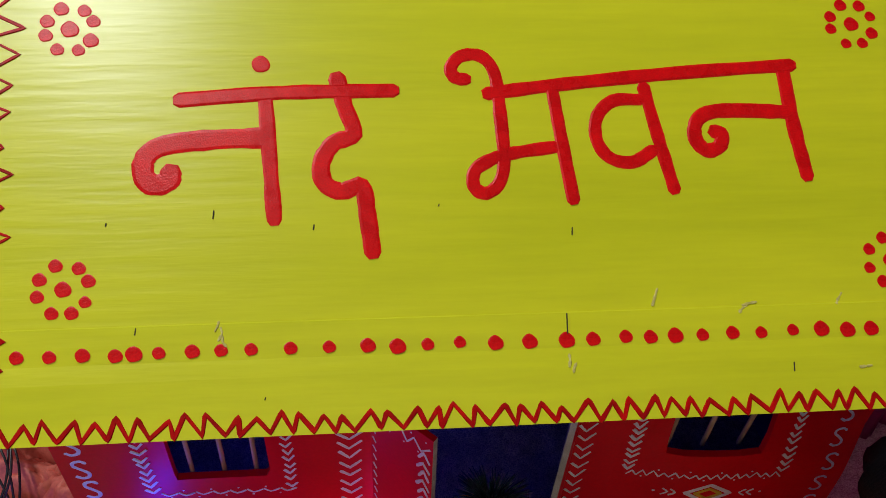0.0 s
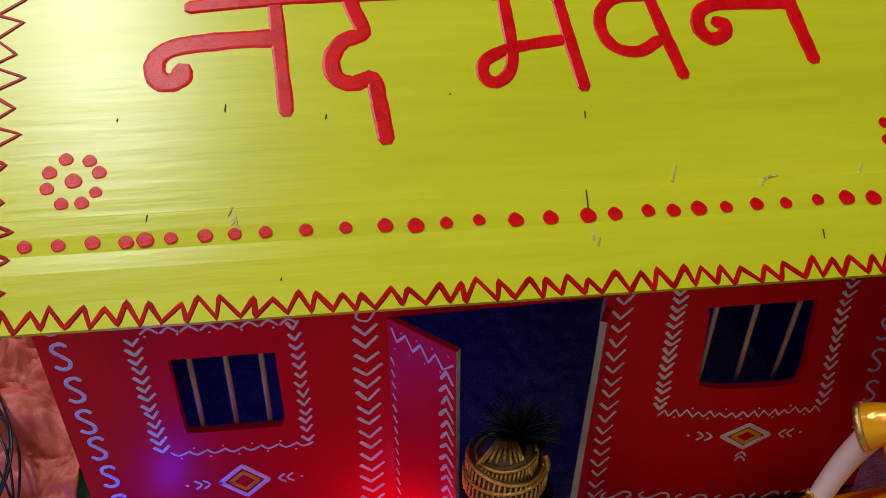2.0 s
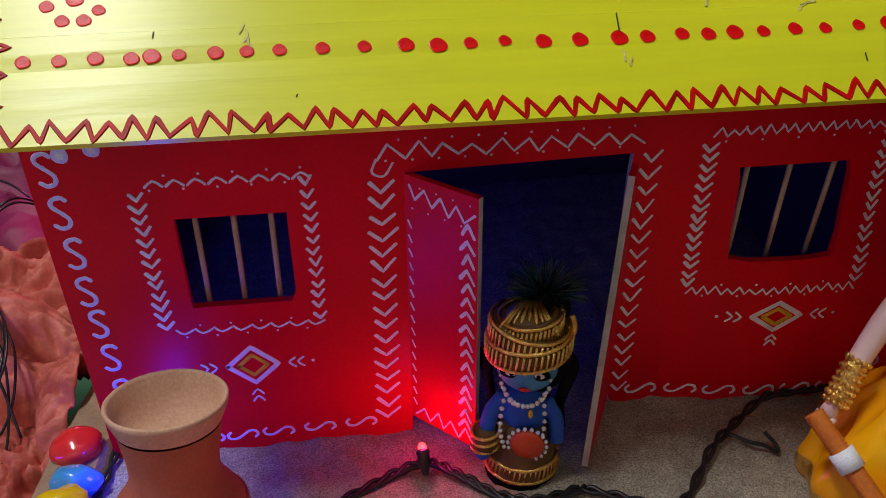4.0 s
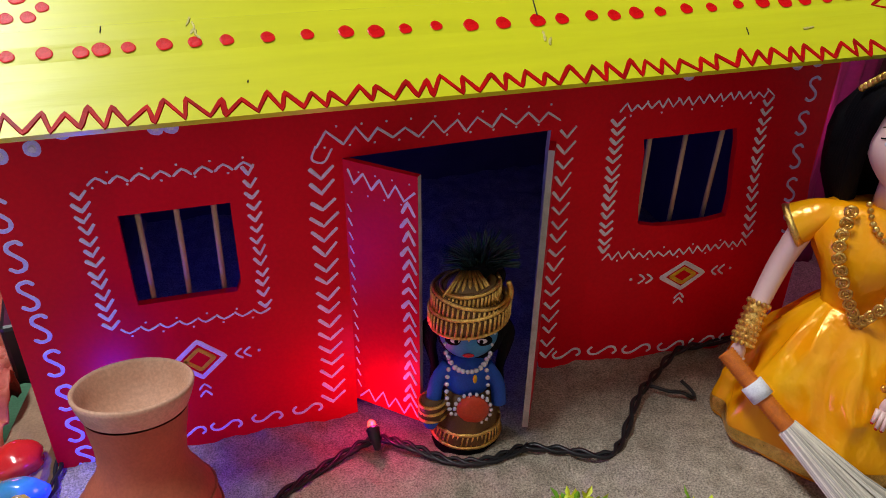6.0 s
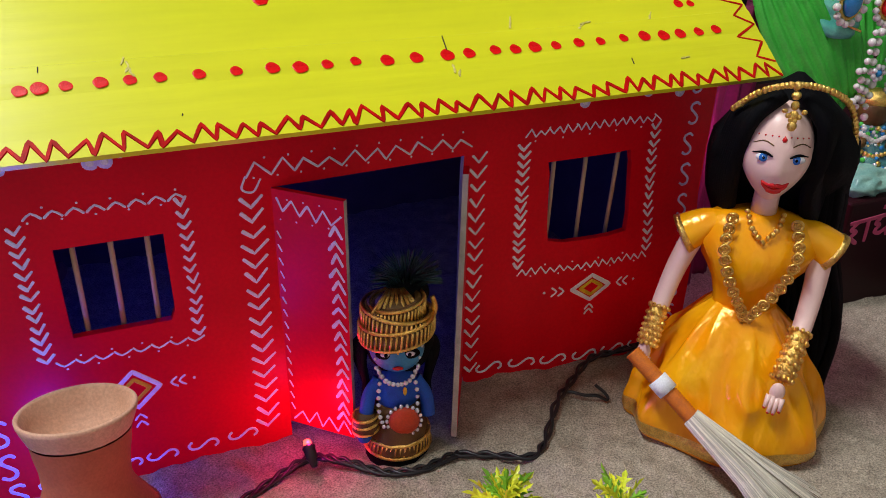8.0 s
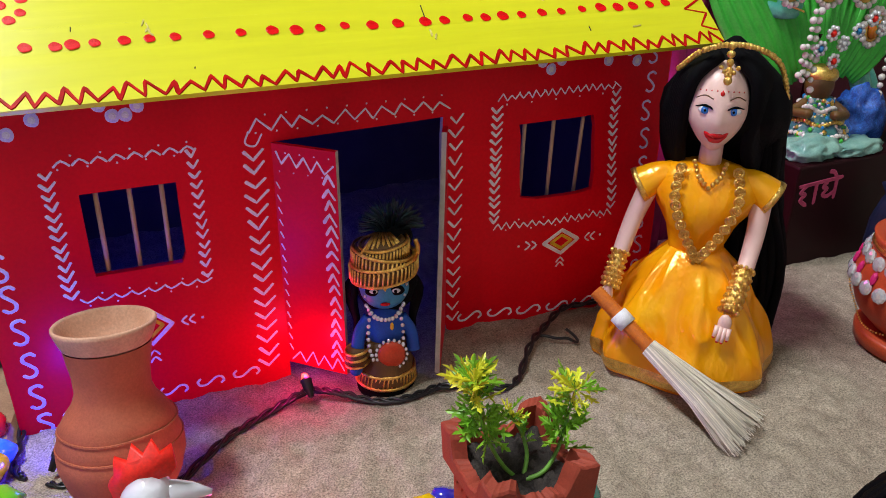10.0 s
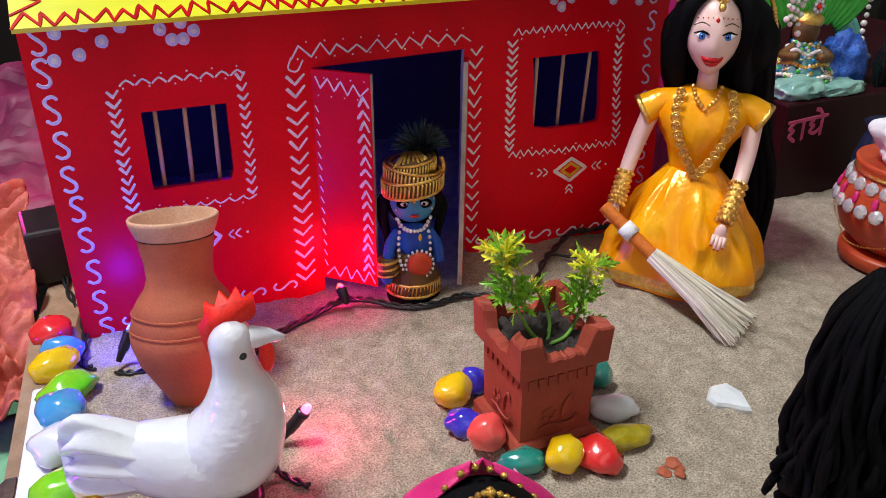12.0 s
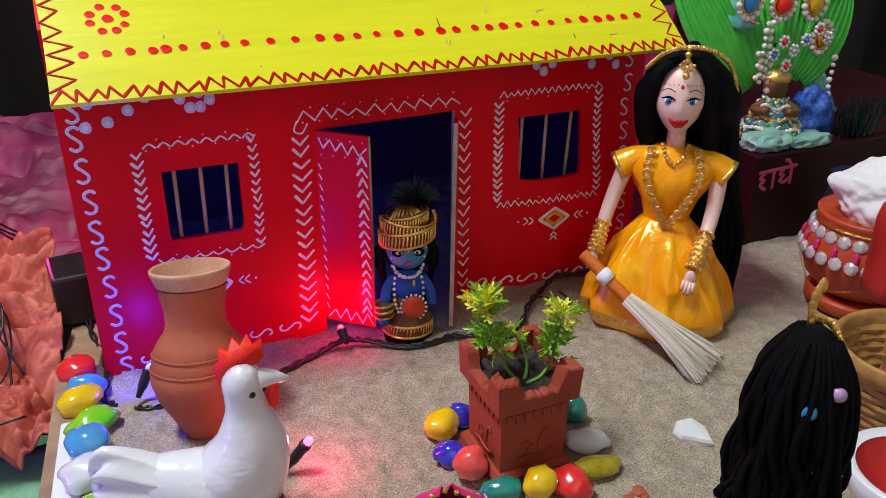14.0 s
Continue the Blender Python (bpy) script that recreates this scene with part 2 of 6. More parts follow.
def ribbon(bm, pts, w, fr, mi=0, n=6, rough=0.10):
    """A painted stroke of width w on the surface fr(u, v, h)."""
    p = curve([(a, b, 0) for a, b in pts], n)
    m = len(p)
    rows = []
    for i, q in enumerate(p):
        d = (p[min(i + 1, m - 1)] - p[max(i - 1, 0)]).normalized()
        s = Vector((-d.y, d.x, 0))
        k = w[0] + (w[1] - w[0]) * i / (m - 1) if isinstance(w, tuple) else w
        k *= 0.5 * (1 + random.uniform(-rough, rough))
        rows.append((q, s * k, d * k))
    q, s, d = rows[0]
    rows.insert(0, (q - d * 0.7, s * 0.55, d))
    q, s, d = rows[-1]
    rows.append((q + d * 0.7, s * 0.55, d))
    STROKES[0] += 1
    lift = 0.00005 * (STROKES[0] % 6)
    vs = []
    for q, s, d in rows:
        a, b = q + s, q - s
        c, e = q + s * 0.7, q - s * 0.7
        vs.append([bm.verts.new(fr(*x)) for x in ((a.x, a.y, 0.00010), (c.x, c.y, RAISE + lift), (e.x, e.y, RAISE + lift), (b.x, b.y, 0.00010))])
    for a, b in zip(vs, vs[1:]):
        for i in range(3):
            bm.faces.new((a[i], a[i + 1], b[i + 1], b[i])).material_index = mi


def blot(bm, c, r, fr, mi=0, seg=14, rough=0.06, lift=0.0):
    """A round dab of paint."""
    ph = random.uniform(0, 6.28)
    rings = []
    for k, h in ((1.0, 0.00012), (0.85, RAISE), (0.5, RAISE * 1.02)):
        rings.append([fr(c[0] + r * k * (1 + rough * math.sin(2 * a + ph)) * math.cos(a), c[1] + r * k * (1 + rough * math.sin(3 * a + ph)) * math.sin(a), h + lift)
                      for a in (2 * math.pi * i / seg for i in range(seg))])
    vs = [[bm.verts.new(p) for p in ring] for ring in rings]
    for a, b in zip(vs, vs[1:]):
        for i in range(seg):
            bm.faces.new((a[i], a[(i + 1) % seg], b[(i + 1) % seg], b[i])).material_index = mi
    bm.faces.new(vs[-1]).material_index = mi


def sheet(bm, nx, ny, f, mi=0):
    vs = [[bm.verts.new(f(i / nx, j / ny)) for i in range(nx + 1)] for j in range(ny + 1)]
    for j in range(ny):
        for i in range(nx):
            bm.faces.new((vs[j][i], vs[j][i + 1], vs[j + 1][i + 1], vs[j + 1][i])).material_index = mi


def ease(a, b, x):
    t = min(1.0, max(0.0, (x - a) / (b - a)))
    return t * t * (3 - 2 * t)


def sand_z(x, y):
    z = -0.010 * ease(0.26, 0.14, x) * ease(-0.07, -0.015, y)
    z += 0.0020 * noise.noise((x * 22, y * 22, 0.3)) + 0.0021 * noise.noise((x * 70, y * 70, 1.7)) + 0.0012 * noise.noise((x * 190, y * 190, 4.1)) - 0.0024 * ease(0.22, 0.50, noise.noise((x * 48, y * 48, 7.7)))
    return z


# ---- the room ----
def room():
    # unseen south side pulled in to bounce lamp light onto the house front
    lo, hi, zf, zc = (-1.7, -1.05), (1.9, 1.3), -0.45, 1.85
    bm = bmesh.new()
    box(bm, (lo[0], lo[1], zf - 0.1), (hi[0], hi[1], zf))
    tagged(part("floor", bm, M_FLOOR), "green cloth-covered room floor", "floor", kind="structure")
    bm = bmesh.new()
    box(bm, (lo[0], lo[1], zc), (hi[0], hi[1], zc + 0.1))
    tagged(part("ceiling", bm, M_CEIL), "plain white painted room ceiling", "ceiling", kind="structure")
    for name, a, b in (("wall_north", (lo[0], hi[1], zf), (hi[0], hi[1] + 0.1, zc)), ("wall_south", (lo[0], lo[1] - 0.1, zf), (hi[0], lo[1], zc)),
                       ("wall_east", (hi[0], lo[1] - 0.1, zf), (hi[0] + 0.1, hi[1] + 0.1, zc)), ("wall_west", (lo[0] - 0.1, lo[1] - 0.1, zf), (lo[0], hi[1] + 0.1, zc))):
        bm = bmesh.new()
        box(bm, a, b)
        tagged(part(name, bm, M_WALL_BOUNCE if name == "wall_south" else M_WALL), "plain painted room wall out of view, bouncing lamp light", "wall", kind="structure")
    t = thing("tube_light", TUBE_AT, "lit white tube light under the ceiling", "lamp")
    bm = bmesh.new()
    box(bm, (-0.30, -0.035, 0.03), (0.30, 0.035, 0.13), 0, 0.006)
    part("fixture", bm, M_METAL, t)
    bm = bmesh.new()
    tube(bm, [(-0.28, 0, 0.012), (0.28, 0, 0.012)], 0.013, 12)
    part("tube", bm, M_TUBE, t, "glowing tube", True)


room()


# ---- sand, board and cloths ----
def edge_x(y):
    return -0.031 + 0.08 * y if y < 0.0 else -0.031 + 0.16 * y


def grounds():
    bm = bmesh.new()

    def f(u, v):
        y = -0.62 + 0.98 * v
        x0 = edge_x(y) + 0.004
        if y < -0.045:
            x0 += 0.011 * ease(-0.045, -0.065, y)
        x0 += 0.003 * noise.noise((0, y * 40, 2))
        x = x0 + (0.95 - x0) * u ** 1.25
        z = sand_z(x, y)
        return x, y, z - 0.006 * ease(0.02, 0.0, u)
    sheet(bm, 420, 400, f)
    tagged(part("ground", bm, M_SAND, smooth=True), "fine grey-brown sand spread over a board", "sand", kind="structure")
    b = thing("board", (0, 0, 0), "brown wooden board carrying the sand scene", "board")
    bm = bmesh.new()
    n = 30
    rings = []
    for i in range(n + 1):
        y = -0.62 + 0.98 * i / n
        x, w = edge_x(y), 0.0012 * noise.noise((3, y * 30, 1))
        rings.append([(x + w, y, -0.05), (x - 0.002 + w, y, -0.0035), (x + 0.004, y, -0.0025), (x + 0.022, y, -0.0040), (x + 0.030, y, -0.0180), (0.96, y, -0.018), (0.96, y, -0.05)])
    loft(bm, rings)
    part("deck", bm, M_BOARD, b)
    bm = bmesh.new()
    rings = []
    for i in range(12):
        y = -0.62 + (0.62 - 0.125) * i / 11
        x = edge_x(y)
        rings.append([(x - 0.0045, y, -0.05), (x - 0.0045, y, -0.004), (x - 0.0005, y, -0.001), (x + 0.004, y, -0.0012), (x + 0.004, y, -0.006)])
    loft(bm, rings)
    part("edge_strip", bm, M_BOARD_DARK, b, "dark speckled edge strip")
    for x, y in ((0.05, 0.25), (0.05, -0.55), (0.85, 0.25), (0.85, -0.55)):
        bm = bmesh.new()
        box(bm, (x - 0.03, y - 0.03, -0.45), (x + 0.03, y + 0.03, -0.05), 0, 0.004)
        part("leg", bm, M_BOARD, b)
    s = thing("foam_strip", (0, 0, 0), "white foam strip along the board's edge", "strip")
    bm = bmesh.new()
    rings = []
    for i in range(24):
        y = -0.60 + 0.54 * i / 23
        x = edge_x(y) + 0.0055
        rings.append([(x, y, -0.008), (x, y, 0.0005), (x + 0.001, y, 0.0012), (x + 0.014, y, 0.0012), (x + 0.015, y, -0.008)])
    loft(bm, rings)
    part("strip", bm, M_FOAM, s)


grounds()


def cloth_heap(name, mat_, label, x0, x1, y0, y1, zf, seed, amp, res=60, ruffle=0.45):
    bm = bmesh.new()

    def f(u, v):
        x, y = x0 + (x1 - x0) * u, y0 + (y1 - y0) * v
        q = (x * 26 + seed, y * 17, seed)
        warp = 0.5 * noise.noise((x * 14, y * 14, seed))
        ridge = 1 - 2.2 * abs(noise.noise((x * 22 + 4 * warp, y * 40 - 5 * warp + seed, 3)))
        small = 1 - 2.0 * abs(noise.noise((x * 95 + 4 * warp, y * 150, seed)))
        z = zf(x, y) + amp * (0.9 * noise.noise(q) + 0.60 * ridge + 0.26 * small + ruffle * abs(math.sin(62 * y + 26 * x + 5 * warp)) ** 0.7)
        return x + 0.3 * amp * noise.noise((x * 30, y * 30, 9)), y + 0.3 * amp * noise.noise((x * 30, y * 30, 5)), z
    sheet(bm, res, res, f)
    ob = part(name, bm, mat_, smooth=True)
    tagged(ob, label, "cloth")
    sol = ob.modifiers.new("thickness", "SOLIDIFY")
    sol.thickness = 0.001
    return ob


cloth_heap("satin_cloth", M_PEACH, "crumpled peach satin cloth heaped beside the board", -0.26, -0.028, -0.028, 0.155,
           lambda x, y: -0.032 - 0.02 * ease(0.06, -0.03, y) + 0.026 * ease(0.03, 0.13, y) - 0.40 * ease(-0.18, -0.26, x), 2.0, 0.024, 150, 0.9)
cloth_heap("net_cloth", M_PINK, "pink net cloth draped behind the painted house", -0.75, 0.02, 0.155, 0.46,
           lambda x, y: -0.014 + 0.045 * ease(0.16, 0.40, y) - 0.45 * ease(-0.55, -0.75, x), 5.0, 0.022, 70)


cloth_heap("green_cloth", M_FLOOR, "green cloth spread low beside the board", -0.62, -0.037, -0.64, 0.010,
           lambda x, y: -0.062 - 0.38 * ease(-0.50, -0.62, x), 7.0, 0.004, 60, 0.2)


def drape(name, mat_, label, a, b, z0, z1, folds, depth):
    bm = bmesh.new()
    a, b = Vector(a), Vector(b)
    nrm = Vector((-(b - a).y, (b - a).x, 0)).normalized()

    def f(u, v):
        p = a.lerp(b, u) + nrm * depth * (math.sin(folds * 6.283 * u + 2 * noise.noise((u * 6, v * 2, 3))) + 0.5 * noise.noise((u * 20, v * 5, 1)))
        return p.x, p.y, z0 + (z1 - z0) * v
    sheet(bm, 120, 16, f)
    ob = tagged(part(name, bm, mat_, smooth=True), label, "cloth")
    ob.modifiers.new("thickness", "SOLIDIFY").thickness = 0.002
    return ob


drape("backdrop_cloth", M_DARKCLOTH, "dark maroon cloth hanging behind the scene", (-1.3, 0.62, 0), (1.6, 0.62, 0), -0.45, 1.1, 14, 0.03)
drape("side_cloth", M_PINK, "bright pink cloth hanging beside the house", (0.408, 0.03, 0), (0.50, 0.075, 0), -0.004, 0.195, 4, 0.005)


# ---- the painted house ----
W = 0.401
RA = math.atan(0.72)
RC, RS = math.cos(RA), math.sin(RA)
EAVE_Y, EAVE_Z, RIDGE_V = -0.050, 0.186, 0.216


def bulge(u, v):
    """How far the card front bows out, low down beside the doorway's far side."""
    return 0.0085 * ease(0.262, 0.335, u) * ease(0.135, 0.055, v)


def on_wall(u, v, h):
    return Vector((u, -h - bulge(u, v), v))


def on_roof(u, v, h):
    sag = (0.0004 if v < 0.043 else 0.0) + 0.0009 * math.sin(u * 17) * ease(0, 0.05, v) - 0.0005 * math.exp(-((v - 0.029) / 0.004) ** 2)
    h = h + sag
    return Vector((u, EAVE_Y + v * RC - h * RS, EAVE_Z + v * RS + h * RC))


def wall_with_holes(bm, xs, zs, holes, y0, y1, jig):
    """A slab in x and z between y0 and y1; holes: (x0, z0, x1, z1) on the grid lines; jig shifts a corner."""
    grid = {}
    for i, x in enumerate(xs):
        for j, z in enumerate(zs):
            dx, dz = jig.get((x, z), (0, 0))
            grid[i, j] = [bm.verts.new((x + dx, y - bulge(x + dx, z + dz), z + dz)) for y in (y0, y1)]
    solid = {(i, j) for i in range(len(xs) - 1) for j in range(len(zs) - 1)
             if not any(a <= (xs[i] + xs[i + 1]) / 2 <= c and b <= (zs[j] + zs[j + 1]) / 2 <= d for a, b, c, d in holes)}
    for i, j in solid:
        a, b, c, d = grid[i, j], grid[i + 1, j], grid[i + 1, j + 1], grid[i, j + 1]
        bm.faces.new((a[0], b[0], c[0], d[0]))
        bm.faces.new((a[1], d[1], c[1], b[1])).material_index = 1
        for (p, q), nb in (((a, b), (i, j - 1)), ((b, c), (i + 1, j)), ((c, d), (i, j + 1)), ((d, a), (i - 1, j))):
            if nb not in solid:
                raw = p is d and q is a and xs[i] == 0.247
                bm.faces.new((p[0], p[1], q[1], q[0])).material_index = 2 if raw else 0


def zigzag(bm, a, b, n, h, w, fr, jitter=0.2):
    """A zigzag along the line a to b, its teeth h high to the left of it."""
    a, b = Vector(a), Vector(b)
    d = (b - a) / n
    s = Vector((-d.y, d.x)).normalized()
    pts = []
    for i in range(n + 1):
        pts.append(a + d * (i + random.uniform(-jitter, jitter) * 0.5) + s * h * random.uniform(-0.08, 0.08))
        if i < n:
            pts.append(a + d * (i + 0.5 + random.uniform(-jitter, jitter) * 0.5) + s * h * random.uniform(0.70, 1.15))
    run = [pts[0]]
    for p, q in zip(pts, pts[1:]):
        run += [p.lerp(q, 0.12), p.lerp(q, 0.88), q]
    ribbon(bm, run, w, fr, 0, 1, 0.25)


def chevrons(parent, x, z0, z1, n, half, fr, tall=0.0028, w=0.0011, up=False, slant=0.0):
    for i in range(n):
        z = z0 + (z1 - z0) * i / (n - 1) + random.uniform(-0.0005, 0.0005)
        k, t = half * random.uniform(0.85, 1.12), tall * random.uniform(0.8, 1.2) * (-1 if up else 1)
        c = x + slant * (z - z0) + random.uniform(-0.0004, 0.0004)
        a, b, d = Vector((c - k, z + t * 0.6)), Vector((c - 0.1 * k, z - t * 0.55)), Vector((c + k, z + t * random.uniform(0.7, 1.0)))
        bm = bmesh.new()
        ribbon(bm, [a, a.lerp(b, 0.8), b, b.lerp(d, 0.2), d], (w * 1.5, w * 1.0), fr, 0, 1, 0.2)
        part("painted_chevron", bm, M_WHITE, parent)


def ess(bm, c, h, wd, fr, w, flat=False):
    base = [(0.45, 0.80), (0.15, 1.0), (-0.35, 0.85), (-0.42, 0.45), (0.0, 0.05), (0.42, -0.40), (0.35, -0.85), (-0.10, -1.0), (-0.48, -0.78)]
    j = random.uniform(-0.08, 0.08)
    pts = [(c[0] + wd * (a + j * b), c[1] + h * 0.5 * b) for a, b in base]
    if flat:
        pts = [(c[0] + h * 0.5 * b, c[1] + wd * (-a + j * b)) for a, b in base]
    ribbon(bm, pts, w, fr, 0, 4)


def house():
    h = thing("toy_house", (0, 0, 0), "hand-painted red cardboard toy house with a glossy yellow roof", "toy house")
    xs = [0.0, 0.0495, 0.0965, 0.1475, 0.247, 0.262, 0.275, 0.287, 0.299, 0.310, 0.320, 0.330, 0.340, 0.352, 0.375, W]
    zs = [-0.014, 0.02, 0.04, 0.055, 0.067, 0.079, 0.085, 0.097, 0.108, 0.118, 0.1265, 0.134, 0.142, 0.2]
    bm = bmesh.new()
    jig = {(0.0495, 0.079): (0.0004, 0.0008), (0.0965, 0.1265): (0.0002, 0.0), (0.0965, 0.079): (-0.0022, 0.0008), (0.247, -0.014): (0.008, 0), (0.247, 0.142): (0.0005, 0.0025),
           (0.352, 0.085): (-0.0016, 0.0012), (0.299, 0.085): (0.0008, 0.002), (0.352, 0.134): (-0.0018, 0.0006), (0.299, 0.134): (-0.0013, 0.0)}
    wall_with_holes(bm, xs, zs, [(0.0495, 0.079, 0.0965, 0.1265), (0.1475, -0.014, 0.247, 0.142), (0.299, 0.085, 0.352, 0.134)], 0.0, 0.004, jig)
    front = part("front_wall", bm, [M_RED, M_CARD_SHADE, M_CARD], h, "glossy red wall with white folk patterns")
    top = EAVE_Z + (0 - EAVE_Y) / RC * RS
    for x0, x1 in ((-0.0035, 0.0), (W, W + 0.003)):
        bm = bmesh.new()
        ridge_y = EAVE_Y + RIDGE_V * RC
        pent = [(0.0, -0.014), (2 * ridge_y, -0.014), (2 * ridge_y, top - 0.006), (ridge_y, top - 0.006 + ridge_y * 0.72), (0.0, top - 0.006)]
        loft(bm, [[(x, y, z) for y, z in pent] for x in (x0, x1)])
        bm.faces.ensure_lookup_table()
        # inner gable faces take the cardboard with shade put into its colour
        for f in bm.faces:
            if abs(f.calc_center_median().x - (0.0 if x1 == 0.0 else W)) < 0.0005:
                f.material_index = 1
        part("side_wall", bm, [M_RED, M_CARD_SHADE], h)
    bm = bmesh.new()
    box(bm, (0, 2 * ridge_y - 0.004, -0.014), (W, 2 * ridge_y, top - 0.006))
    part("back_wall", bm, M_CARD_SHADE, h)

    # roof: two slopes of thin card with a crease above the eave
    bm = bmesh.new()
    vrow = [0, 0.004, 0.012, 0.022, 0.026, 0.029, 0.032, 0.036, 0.0428, 0.0432, 0.06, 0.09, 0.12, 0.15, 0.18, RIDGE_V]
    n = 40
    lay = []
    for hgt in (0.0, -0.003):
        lay.append([[bm.verts.new(on_roof(-0.002 + (W + 0.001) * i / n + 0.0008 * math.sin(v * 40), v, hgt)) for i in range(n + 1)] for v in vrow])
    for k, g in enumerate(lay):
        for j in range(len(vrow) - 1):
            for i in range(n):
                f = bm.faces.new((g[j][i], g[j][i + 1], g[j + 1][i + 1], g[j + 1][i]))
                f.material_index = k
    a, b = lay
    for j in range(len(vrow) - 1):
        for i in (0, n):
            bm.faces.new((a[j][i], a[j + 1][i], b[j + 1][i], b[j][i]))
    for i in range(n):
        bm.faces.new((a[0][i], b[0][i], b[0][i + 1], a[0][i + 1]))
    roof = part("roof_front", bm, [M_YELLOW, M_CARD_SHADE], h, "glossy yellow slope with red lettering")
    bm = bmesh.new()
    rz = EAVE_Z + RIDGE_V * RS
    loft(bm, [[(x, ridge_y, rz), (x, 2 * ridge_y + 0.05, EAVE_Z), (x, 2 * ridge_y + 0.05, EAVE_Z - 0.004), (x, ridge_y, rz - 0.0037)] for x in (-0.002, W - 0.001)])
    part("roof_back", bm, M_YELLOW, h)

    # door leaves
    def leaf(turn, x, length, name, short=1.0, high=0.139):
        m = pose(x, 0, 0, 0, 0, turn)

        def fr(u, v, d):
            return m @ Vector((u, -d, v))
        bm = bmesh.new()
        rings = [[m @ Vector((u, y, z)) for u, y in ((0, 0), (w_, 0), (w_, 0.003), (0, 0.003))] for z, w_ in ((0.001, length), (high, length * short))]
        loft(bm, rings)
        bm.faces.ensure_lookup_table()
        bm.faces[1].material_index = 1
        return part(name, bm, [M_RED, M_CARD], h), fr

    left, fr = leaf(-43.0, 0.1475, 0.0388, "door_leaf", 0.985, 0.1415)
    bm = bmesh.new()
    zigzag(bm, (0.002, 0.1375), (0.036, 0.134), 4, -0.008, 0.0011, fr)
    zigzag(bm, (0.003, 0.004), (0.037, 0.003), 4, 0.008, 0.0009, fr)
    for i in range(8):
        blot(bm, (0.004 + 0.0043 * i, 0.137 if i % 2 else 0.126), 0.0005, fr, 0, 8)
    chevrons(left, 0.0335, 0.014, 0.125, 16, 0.0033, fr, 0.0042, 0.0013, True)
    for i in range(15):
        z = 0.012 + 0.0075 * i
        ribbon(bm, [(0.0015, z + 0.0022), (0.0033, z - 0.0012)], 0.0009, fr, 0, 2)
    part("painted_border", bm, M_WHITE, left, "white painted border", kind="stuff")
    leaf(180 + 63.0, 0.2475, 0.0495, "door_leaf", 0.22, 0.139)

    # bars
    for x0, x1, z0, z1 in ((0.0565, 0.0572, 0.074, 0.131), (0.0725, 0.0735, 0.074, 0.131), (0.0885, 0.0895, 0.074, 0.131),
                           (0.3035, 0.3045, 0.08, 0.139), (0.3235, 0.3250, 0.08, 0.139), (0.3435, 0.3465, 0.08, 0.139)):
        bm = bmesh.new()
        tube(bm, [(x0, 0.0056, z0), (x1, 0.0056, z1)], 0.0013, 8)
        part("window_bar", bm, M_STICK, h, "thin bare wooden stick", True)

    # white paint on the front wall
    def marks(name, label="white painted border"):
        bm_ = bmesh.new()
        return bm_, lambda m=M_WHITE: part(name, bm_, m, front, label)

    def scroll(x, z, tall, wide, w, lying, m):
        bm_ = bmesh.new()
        ess(bm_, (x, z), tall, wide, on_wall, w, lying)
        part("painted_scroll", bm_, m, front)

    for x, z in ((0.0055, 0.170), (0.0045, 0.153), (0.0055, 0.133), (0.0065, 0.113), (0.0065, 0.093), (0.0075, 0.075), (0.0085, 0.055), (0.009, 0.034), (0.0088, 0.0135), (0.0098, -0.0045)):
        scroll(x, z, 0.0145 if z > 0 else 0.0120, 0.0068, 0.0020, False, M_LILAC)
    for k in range(9):
        scroll(0.390 + random.uniform(-0.0008, 0.0008), 0.170 - 0.0185 * k, 0.0125, 0.0060, 0.0015, False, M_LILAC)
    for k, x in enumerate((0.027, 0.044, 0.061, 0.079, 0.100, 0.121)):
        scroll(x, -0.003 + 0.0006 * k, 0.015, 0.0052, 0.0015, True, M_WHITE)
    for k, x in enumerate((0.268, 0.289, 0.309, 0.330, 0.350, 0.370)):
        scroll(x, 0.0060 - 0.0004 * k, 0.016, 0.0055, 0.0015, True, M_WHITE)
    for bx, rx, tz, bz, cols, zz in ((0.0365, 0.1065, 0.1435, 0.0665, 13, False), (0.2825, 0.3655, 0.1500, 0.0690, 15, True)):
        bm, done = marks("painted_border", "white chevrons framing a window")
        chevrons(front, bx, bz + 0.004, tz - 0.005, cols, 0.0033, on_wall, 0.0030, 0.0013)
        chevrons(front, rx, bz + 0.004, tz - 0.003, cols, 0.0028, on_wall, 0.0030, 0.0012)
        if zz:
            zigzag(bm, (bx, tz), (rx + 0.002, tz), 15, 0.004, 0.0008, on_wall)
            zigzag(bm, (bx, bz - 0.002), (rx, bz - 0.002), 15, 0.004, 0.0009, on_wall)
        else:
            for k in range(8):
                x = bx + 0.008 + (rx - bx - 0.01) * k / 7
                ribbon(bm, [(x - 0.0036, tz - 0.001), (x, tz + 0.0018), (x + 0.0036, tz - 0.001)], 0.0012, on_wall, 0, 2)
                ribbon(bm, [(x - 0.0042, bz + 0.0016), (x - 0.001, bz - 0.0012), (x + 0.0036, bz + 0.001)], 0.0011, on_wall, 0, 2)
        for k in range(10):
            x = bx + 0.006 + (rx - bx - 0.008) * k / 9
            blot(bm, (x, tz + (0.004 if k % 2 else -0.0025)), 0.0006, on_wall, 0, 8)
            blot(bm, (x + 0.002, bz + (0.0035 if k % 2 else -0.003)), 0.0006, on_wall, 0, 8)
        done()["kind"] = "stuff"
    bm, done = marks("painted_border", "white zigzag over the doorway")
